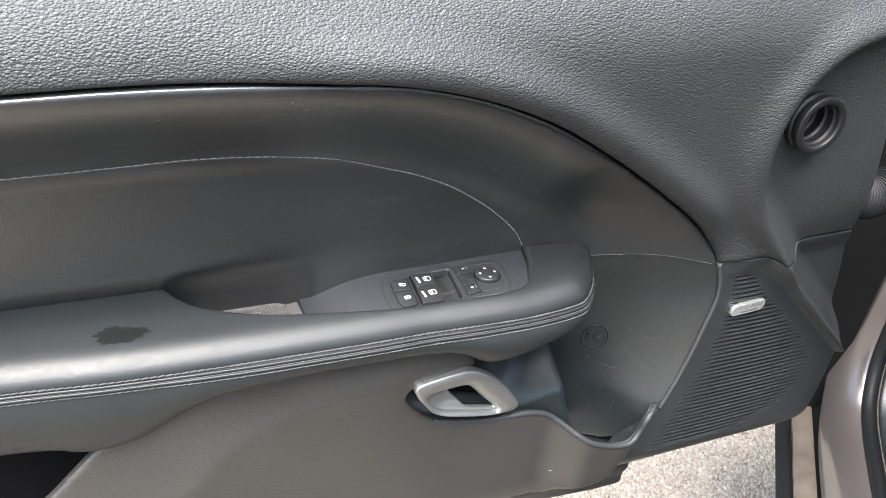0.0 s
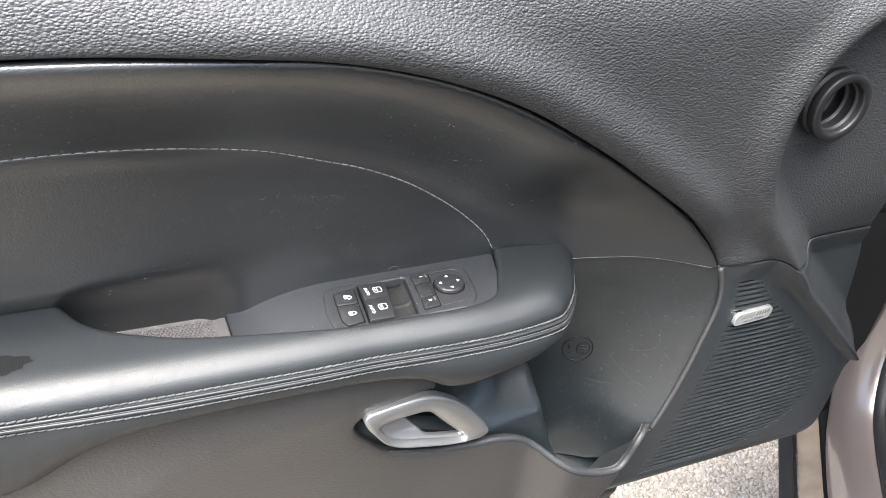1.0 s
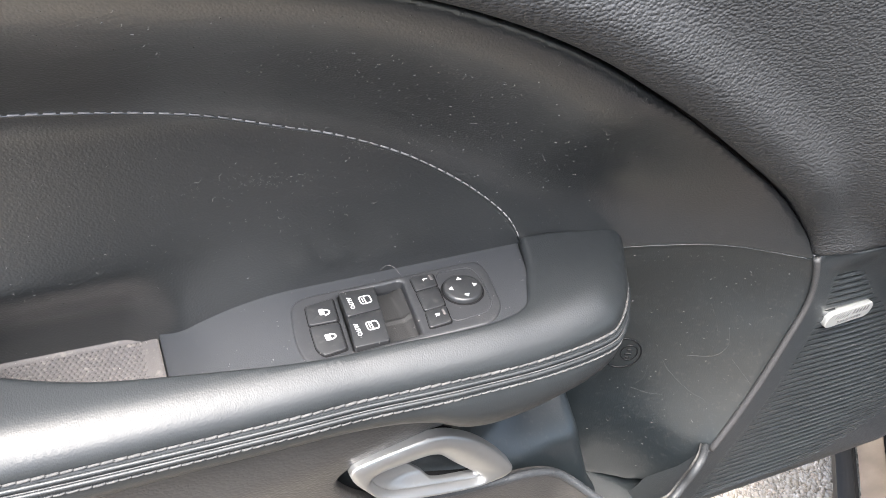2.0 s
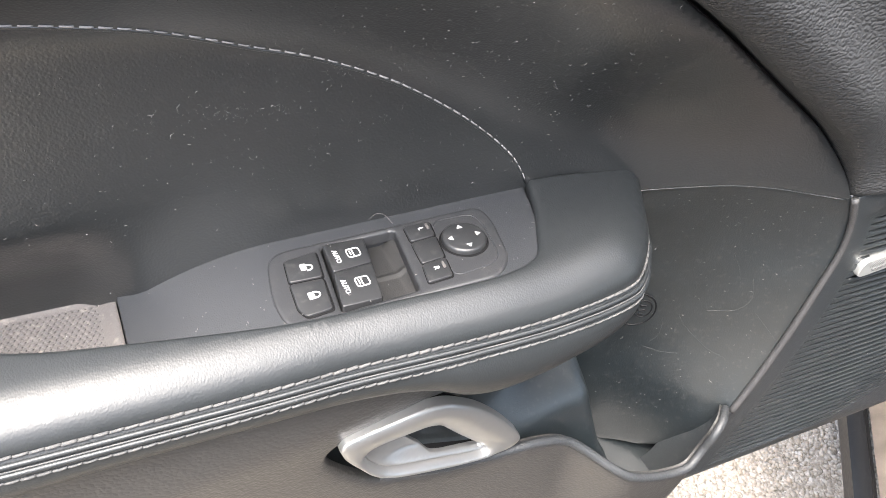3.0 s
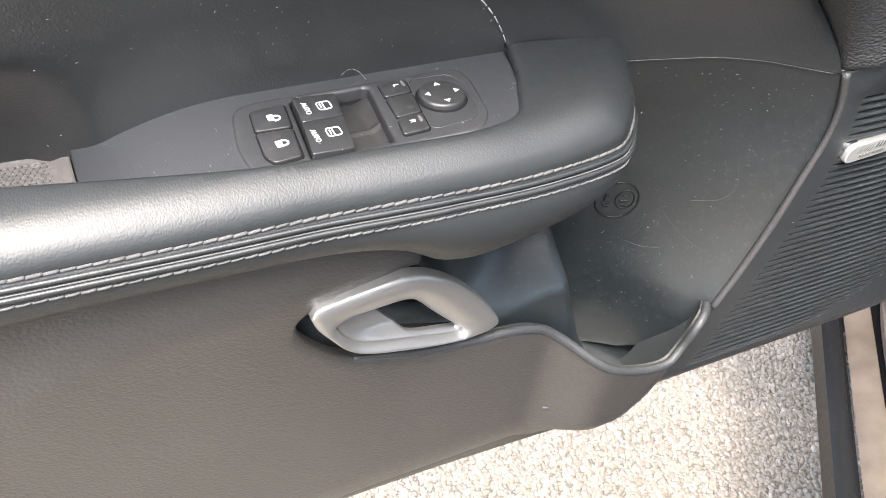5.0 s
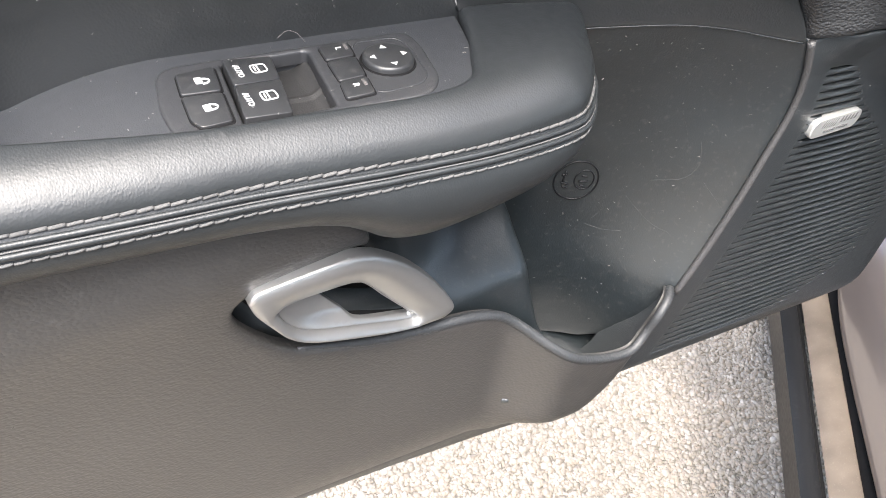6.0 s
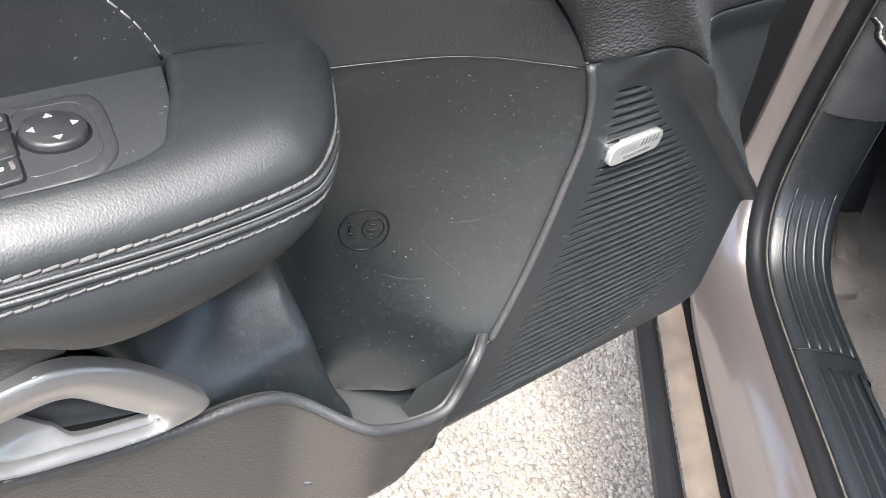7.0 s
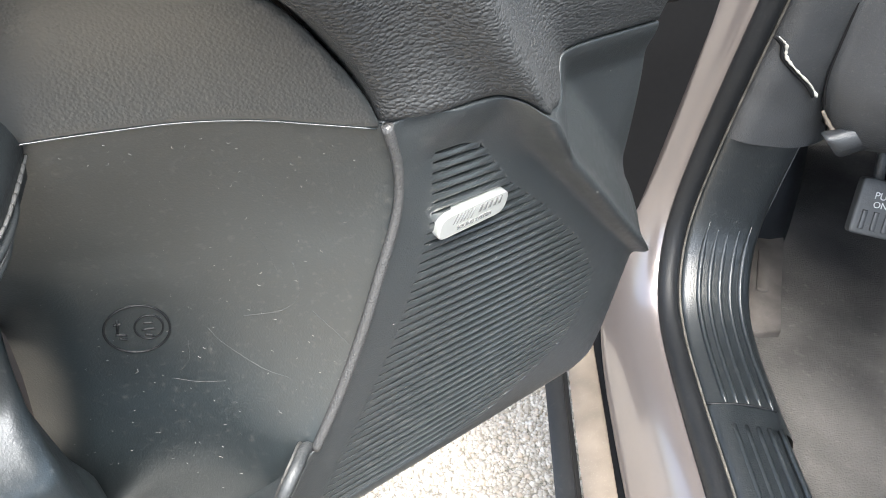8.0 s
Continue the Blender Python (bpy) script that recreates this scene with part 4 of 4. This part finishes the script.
part("door_frame", swept([(.004, .010), (-.006, .006), (-.016, .006), (-.026, .010), (-.036, .020), (-.046, .037), (-.053, .056), (-.057, .070), (-.055, .078), (-.045, .082)]), PAINT, car, "glossy painted doorway flange")
part("door_seal", swept([(-.017, .006), (-.018, .0), (-.015, -.006), (-.008, -.009), (-.001, -.007), (.003, -.001), (.004, .006)]), RUBBER, car, "black rubber door seal")
part("seal_lip", tube(along(.0035, -.003, 0, 1), .0013, 6), DUSTY, car, "dusty edge of the door seal")
sill = part("sill_plate", swept([(.004, .004), (.006, -.004), (.014, -.008), (.030, -.009), (.055, -.007), (.070, -.002), (.078, .010), (.082, .05)], 0.0, at_joint), SCUFF, car, "ribbed black plastic sill plate")
cowl = part("cowl_plate", swept([(.004, .004), (.006, -.003), (.014, -.006), (.030, -.008), (.055, -.008), (.072, -.004), (.084, .010), (.092, .06)], at_joint - .012, at_trim), SCUFF, car, "ribbed black plastic kick plate")
for k in range(5):
    i = .022 + k * .0110
    part("rib", tube(along(i, -.0072, 0.0, at_joint - .012), .0028, 8), SCUFF, sill)
    line = along(i, -.0072, at_joint + .004, at_fade)
    part("rib", tube(line, .0030 * np.clip(np.minimum(np.arange(len(line)) + .6, (len(line) - np.arange(len(line)) - .6) / 2) / 1.5, .1, 1), 6), SCUFF, cowl)
part("plate_joint", tube([(.004 + .066 * s, .0, .4640 + .0045 * math.sin(s * 2.9)) for s in np.linspace(0, 1, 8)], .0014, 6), RUBBER, sill)
part("pillar_trim", swept([(.003, .004), (.008, -.004), (.020, -.010), (.040, -.010), (.075, -.004), (.110, .02), (.125, .06)], at_trim, 1.0), TRIM, car, "grained black pillar trim")

# rocker below the doorway
def strip(name, a, b, va, vb, mat, label=""):
    pr = np.array([(a, va), (a + (b - a) * .1, va + .002), (a + (b - a) * .9, vb + .002), (b, vb)])
    r = np.linspace(-.45, .95, 30)
    vs = np.vstack([np.stack([np.full(30, i), -r, np.full(30, v)], 1) for i, v in pr])
    return part(name, (vs, [(k * 30 + j, k * 30 + j + 1, (k + 1) * 30 + j + 1, (k + 1) * 30 + j) for k in range(3) for j in range(29)]), mat, car, label)


strip("rocker_seal", -.112, -.094, .352, .360, RUBBER, "black rocker weatherstrip")
strip("rocker_groove", -.094, -.086, .350, .352, DARK)
strip("rocker_flange", -.086, -.058, .358, .372, TAN, "dusty tan rocker flange")
strip("rocker_inner", -.058, -.045, .366, .385, DARK)
strip("rocker_skin", -.05, -.112, .20, .352, RUBBER)

# interior
rr = np.random.default_rng(2)


def carpet_height(a, b):
    return 0.412 + 0.006 * np.sin(a * 14 + 1) * np.cos(b * 9) + 0.03 * smooth((.12 - a) / .05)


part("carpet", sheet(np.array([(.070, -.70), (.75, -.70), (.75, .80), (.070, .80)]), carpet_height, lambda a, b, h: np.stack([a, -b, h], 1), 0.02, 0, 0.02), CARPET, car, "worn grey-brown floor carpet")
part("carpet_edging", slab([(.150, -.365), (.207, -.365), (.2005, -.3405), (.165, -.235), (.143, -.164), (.09, -.150)], .400, .4225, lambda a, b, h: np.stack([a, -b, h], 1), 0.003), EDGING, car, "brown felt strip along the carpet")
part("carpet_retainer", slab(rounded([(.158, -.312), (.174, -.312), (.146, -.228), (.131, -.228)], .004, 3), .405, .4255, lambda a, b, h: np.stack([a, -b, h], 1), 0.0015), EDGING, car, "small dusty plate at the carpet's edge")


def wall(name, corners, mat, label=""):
    c = np.array(corners, float)
    n = np.cross(c[1] - c[0], c[2] - c[0])
    n = n / np.linalg.norm(n) * .02
    vs = np.vstack([c, c - n])
    return part(name, (vs, [(0, 1, 2, 3), (7, 6, 5, 4), (0, 4, 5, 1), (1, 5, 6, 2), (2, 6, 7, 3), (3, 7, 4, 0)]), mat, car, label, True)


wall("firewall", [(.06, .70, .38), (.76, .70, .38), (.76, .70, 1.1), (.06, .70, 1.1)], CARPET, "dark carpeted bulkhead")
wall("tunnel", [(.74, .70, .40), (.74, -.80, .40), (.74, -.80, .75), (.74, .70, .75)], CARPET, "carpeted centre tunnel side")
wall("kick_wall", [(.085, .20, .40), (.085, .70, .40), (.085, .70, 1.1), (.085, .20, 1.1)], TRIM, "dark footwell side trim")
# the pillar is coloured black to paint the gap's shade
wall("hinge_pillar", [(-.32, .24, .35), (-.045, .22, .35), (-.035, .20, 1.15), (-.32, .24, 1.15)], DARK, "hinge pillar with the shade of the door gap put into its black colour")

dash = [(.100, .174, .655), (.088, .170, .662), (.072, .172, .690), (.063, .173, .720), (.058, .173, .790), (.050, .173, .90), (.044, .173, 1.02)]
rows_ = []
steps = [0, .012, .03, .06, .10, .2, .45, 1]
for s in steps:
    for k, (i, f, v) in enumerate(dash):
        swell = .060 * math.sin(min(s / .10, 1) * math.pi / 2) ** 0.8 - .012 * math.exp(-((s - .075) / .012) ** 2)
        rows_.append((i + .55 * s, f - swell * (.75 if k < 2 else 1), v + .045 * min(s / .2, 1)))
    rows_.append((.10 + .55 * s, .65, 1.02))
    rows_.append((.10 + .55 * s, .65, .72))
nd = len(dash) + 2
part("lower_dash", (rows_, [(k * nd + j, k * nd + (j + 1) % nd, (k + 1) * nd + (j + 1) % nd, (k + 1) * nd + j) for k in range(len(steps) - 1) for j in range(nd)] + [tuple(range(nd))]), TRIM, car, "grained black lower dashboard end")
part("dash_joint", tube(spline([(.086, .171, .664), (.072, .171, .690), (.063, .172, .720), (.058, .172, .790), (.048, .172, .90)], 6), .0012, 6), DARK, car)

def blade(name, low, high, mat, label=""):
    """A thin upright strip between two lines of places, 12 mm thick."""
    lo, hi = spline(low, 4), spline(high, 4)
    n = len(lo)
    vs = np.vstack([lo, (lo + hi) / 2 - [0, .002, 0], hi, hi + [0, .012, 0], lo + [0, .012, 0]])
    return part(name, (vs, [(r * n + k, r * n + k + 1, (r + 1) % 5 * n + k + 1, (r + 1) % 5 * n + k) for r in range(5) for k in range(n - 1)] + [tuple(r * n for r in range(5))]), mat, car, label)


blade("dash_edge_trim", [(.074, .146, .668), (.082, .145, .6618), (.0935, .145, .6541), (.108, .145, .6626), (.1285, .145, .673), (.20, .150, .705)],
      [(.076, .146, .671), (.086, .145, .675), (.098, .145, .683), (.1175, .145, .6955), (.138, .145, .707), (.21, .150, .738)], TRIM, "black lower edge of the dashboard")
edge = spline([(.006, .172, .745), (.016, .173, .738), (.020, .173, .728), (.033, .173, .718), (.052, .172, .706), (.064, .170, .694), (.080, .166, .676), (.096, .155, .662)], 6)
wear = np.arange(len(edge))
seam = edge[:int(len(edge) * .72)]
part("torn_edge", tube(seam, np.interp(wear[:len(seam)], [0, 4, 7, 12, 20, 26, len(seam)], [.0006, .0008, .0014, .0015, .0009, .0011, .0018]) * (1 + .45 * np.sin(wear[:len(seam)] * 2.1 + np.sin(wear[:len(seam)] * 1.3))), 7), FOAM, car, "torn white edge of the trim joint")
part("torn_gap", tube(seam + [-.0035, .001, -.0012], .0014, 6), DARK, car)
crumb = edge[int(len(edge) * .78):]
part("torn_foam", tube(crumb, np.linspace(.0014, .0034, len(crumb)) * (1 + .25 * np.sin(np.arange(len(crumb)) * 2.6)), 8), TAN, car, "dirty torn foam at the corner of the dashboard")

pedal = new("parking_brake_pedal")
pedal.matrix_world = car.matrix_world @ pose(.211, .215, .564, 62, 0, -8)
tagged(pedal, "ribbed black rubber parking brake pedal in the footwell", "pedal")
PEDAL = material("worn_pedal_rubber", (0.045, 0.046, 0.047), 0.5, grain=("fine", 500, 0.0003, (1, 1, 1)))
part("pedal_pad", slab(rounded([(-.034, -.030), (.034, -.030), (.034, .030), (-.034, .030)], .006), 0, .012, lambda a, b, h: np.stack([a, b, h], 1), .003), PEDAL, pedal)
for k in range(5):
    part("rib", slab([(-.026 + k * .012, -.024), (-.021 + k * .012, -.024), (-.021 + k * .012, -.004), (-.026 + k * .012, -.004)], .011, .0145, lambda a, b, h: np.stack([a, b, h], 1), .001), PEDAL, pedal)
part("pedal_print", joined([lettering("PUSH", .0105, Matrix.Translation((-.006, .0125, .0125))), lettering("ON", .0095, Matrix.Translation((-.010, .003, .0125)))]), WHITE, pedal, "worn white lettering on the pedal", True)
for k in (-.016, .022):
    part("bracket", tube([(k, .026, .004), (k - .004, .05, .006), (k - .006, .09, .0)], .006, 8), TRIM, pedal)
part("pedal_arm", tube([(0, .02, -.002), (0, .06, -.006), (0, .14, -.03), (0, .25, -.08)], .008, 8), DARK, pedal)


def turned(profile, count=40):
    """A body of revolution about the wheel's axle, which runs into the car."""
    a = np.arange(count) / count * 2 * np.pi
    vs = np.vstack([np.stack([np.full(count, i), .66 + r * np.cos(a), .335 + r * np.sin(a)], 1) for i, r in profile])
    return vs, [(k * count + j, k * count + (j + 1) % count, (k + 1) * count + (j + 1) % count, (k + 1) * count + j) for k in range(len(profile) - 1) for j in range(count)]


part("tyre", turned([(.02, .235), (.0, .25), (-.005, .29), (.01, .325), (.035, .335), (.18, .335), (.205, .325), (.22, .29), (.215, .25), (.195, .235)]), RUBBER, car, "front tyre standing on the paving")
part("rim", turned([(.02, .238), (.03, .225), (.08, .21), (.10, .05), (.10, .0)]), SATIN, car)

# a hair caught on the switch panel
hair = part("hair", tube(spline([(.0292, .0167, .8316), (.0337, .0172, .8344), (.0371, .0139, .8349), (.0398, .0091, .8324)], 6), .00018, 5), MAT, None)
hair.matrix_world = DOOR
tagged(hair, "thin brown hair lying on the switch panel", "hair")

# unseen cabin shell behind and above the doorway, added to darken the interior
HEAD = material("dark_cabin_lining", (0.035, 0.035, 0.036), 0.8, vary=0.2)
wall("roof", [(-.02, -1.9, 1.34), (1.42, -1.9, 1.34), (1.42, .20, 1.30), (-.02, .20, 1.30)], HEAD, "unseen dark headlining, added to shade the cabin")
wall("shade_far_side", [(1.42, -1.9, .40), (1.42, .70, .40), (1.42, .70, .92), (1.42, -1.9, .92)], HEAD)
wall("shade_cabin_rear", [(-.02, -1.9, .40), (1.42, -1.9, .40), (1.42, -1.9, .95), (-.02, -1.9, .95)], HEAD)
wall("shade_cabin_floor", [(.07, -1.9, .40), (1.42, -1.9, .40), (1.42, .70, .40), (.07, .70, .40)], CARPET)
wall("rear_quarter", [(-.06, -1.9, .30), (-.06, -1.15, .30), (-.03, -1.15, 1.34), (-.03, -1.9, 1.34)], PAINT, "unseen painted rear quarter panel, added to shade the cabin")

# wear and lint
spot = np.array([(-.2762, .0271), (-.272, .0205), (-.2615, .0175), (-.2472, .0214), (-.2351, .0295), (-.2447, .0370), (-.2615, .0405), (-.2714, .0370)])
SPOT = material("damp_leather", (0.006, 0.0065, 0.0065), 0.46, spec=0.28, grain=("leather", 620, 0.00009, (1.3, 1, 1)))
loop = spline(np.vstack([spot, spot[:1]]), 5)[:-1] - [0, .005]
wave = np.arange(len(loop))
loop = loop.mean(0) + (loop - loop.mean(0)) * (1 + .10 * np.sin(wave * 1.9) + .07 * np.sin(wave * .73 + 1))[:, None]
part("worn_spot", sheet(loop, lambda a, b: arm_height(a, b) + 0.0001, lying, 0.003, 0.0, 0.0), SPOT, armrest, "dark rubbed spot on the leather")


def scratch(points, r=0.00016):
    p = spline(points, 8)
    return tube(bin_line(p, 0.00005), r, 5)


marks = [scratch([(.302, .745), (.305, .728), (.299, .715), (.284, .709)]), scratch([(.31, .716), (.322, .700), (.327, .690)], .00012), scratch([(.262, .691), (.262, .678), (.258, .669)], .00010),
         scratch([(.270, .70), (.276, .690), (.290, .676), (.300, .672)], .0001), scratch([(.285, .765), (.292, .752), (.296, .74)], .0001), scratch([(.255, .664), (.266, .662), (.276, .664)], .00012)]
GREYSCUFF = material("pale_scuff", (0.036, 0.037, 0.038), 0.6)
part("scratches", joined(marks), GREYSCUFF, "door", "fine pale scratches in the bin")

rng = np.random.default_rng(8)


def lint(count, box, height, where, r=(0.0001, 0.00022)):
    out = []
    for _ in range(count):
        a, b = rng.uniform(box[0], box[1]), rng.uniform(box[2], box[3])
        t, l = rng.uniform(0, 6.3), rng.uniform(0.0002, 0.0008) * (3 if rng.random() > .95 else 1)
        q = np.array([(a, b), (a + l * math.cos(t), b + l * math.sin(t)), (a + 1.8 * l * math.cos(t + .5), b + 1.8 * l * math.sin(t + .5))])
        h = np.asarray(height(q[:, 0], q[:, 1])) + 0.0001
        out.append(tube(where(q[:, 0], q[:, 1], h * np.ones(3)), rng.uniform(*r), 4))
    return out


LINT = material("pale_lint", (0.16, 0.156, 0.15), 0.9)
fluff = lint(1500, (-.45, .18, .84, 1.03), insert_height, on_door, (0.00006, 0.00016)) + lint(160, (.205, .325, .58, .82), bin_height, on_door, (0.00006, 0.00014)) + lint(40, (.34, .52, .56, .80), lambda a, b: speaker_height(a, b) + .0008, on_door)
fluff += lint(60, (-.09, .12, -.018, .04), lambda a, b: plate_height(a, b), lying) + lint(60, (-.3, .18, -.01, .05), lambda a, b: arm_height(a, b) - 0.002, lying)
fluff += lint(50, (-.2, .12, .54, .74), lower_height, on_door, (0.00006, 0.00012))
for a, b in ((-.083, .908), (-.052, .907), (-.040, .905), (-.023, .903), (.018, .919), (.028, .890)):
    fluff += lint(26, (a - .012, a + .012, b - .004, b + .004), insert_height, on_door, (0.00005, 0.00010))
fluff = part("lint", joined(fluff), LINT, None)
fluff.matrix_world = DOOR
tagged(fluff, "specks of pale dust and lint on the trim", "lint", kind="stuff")
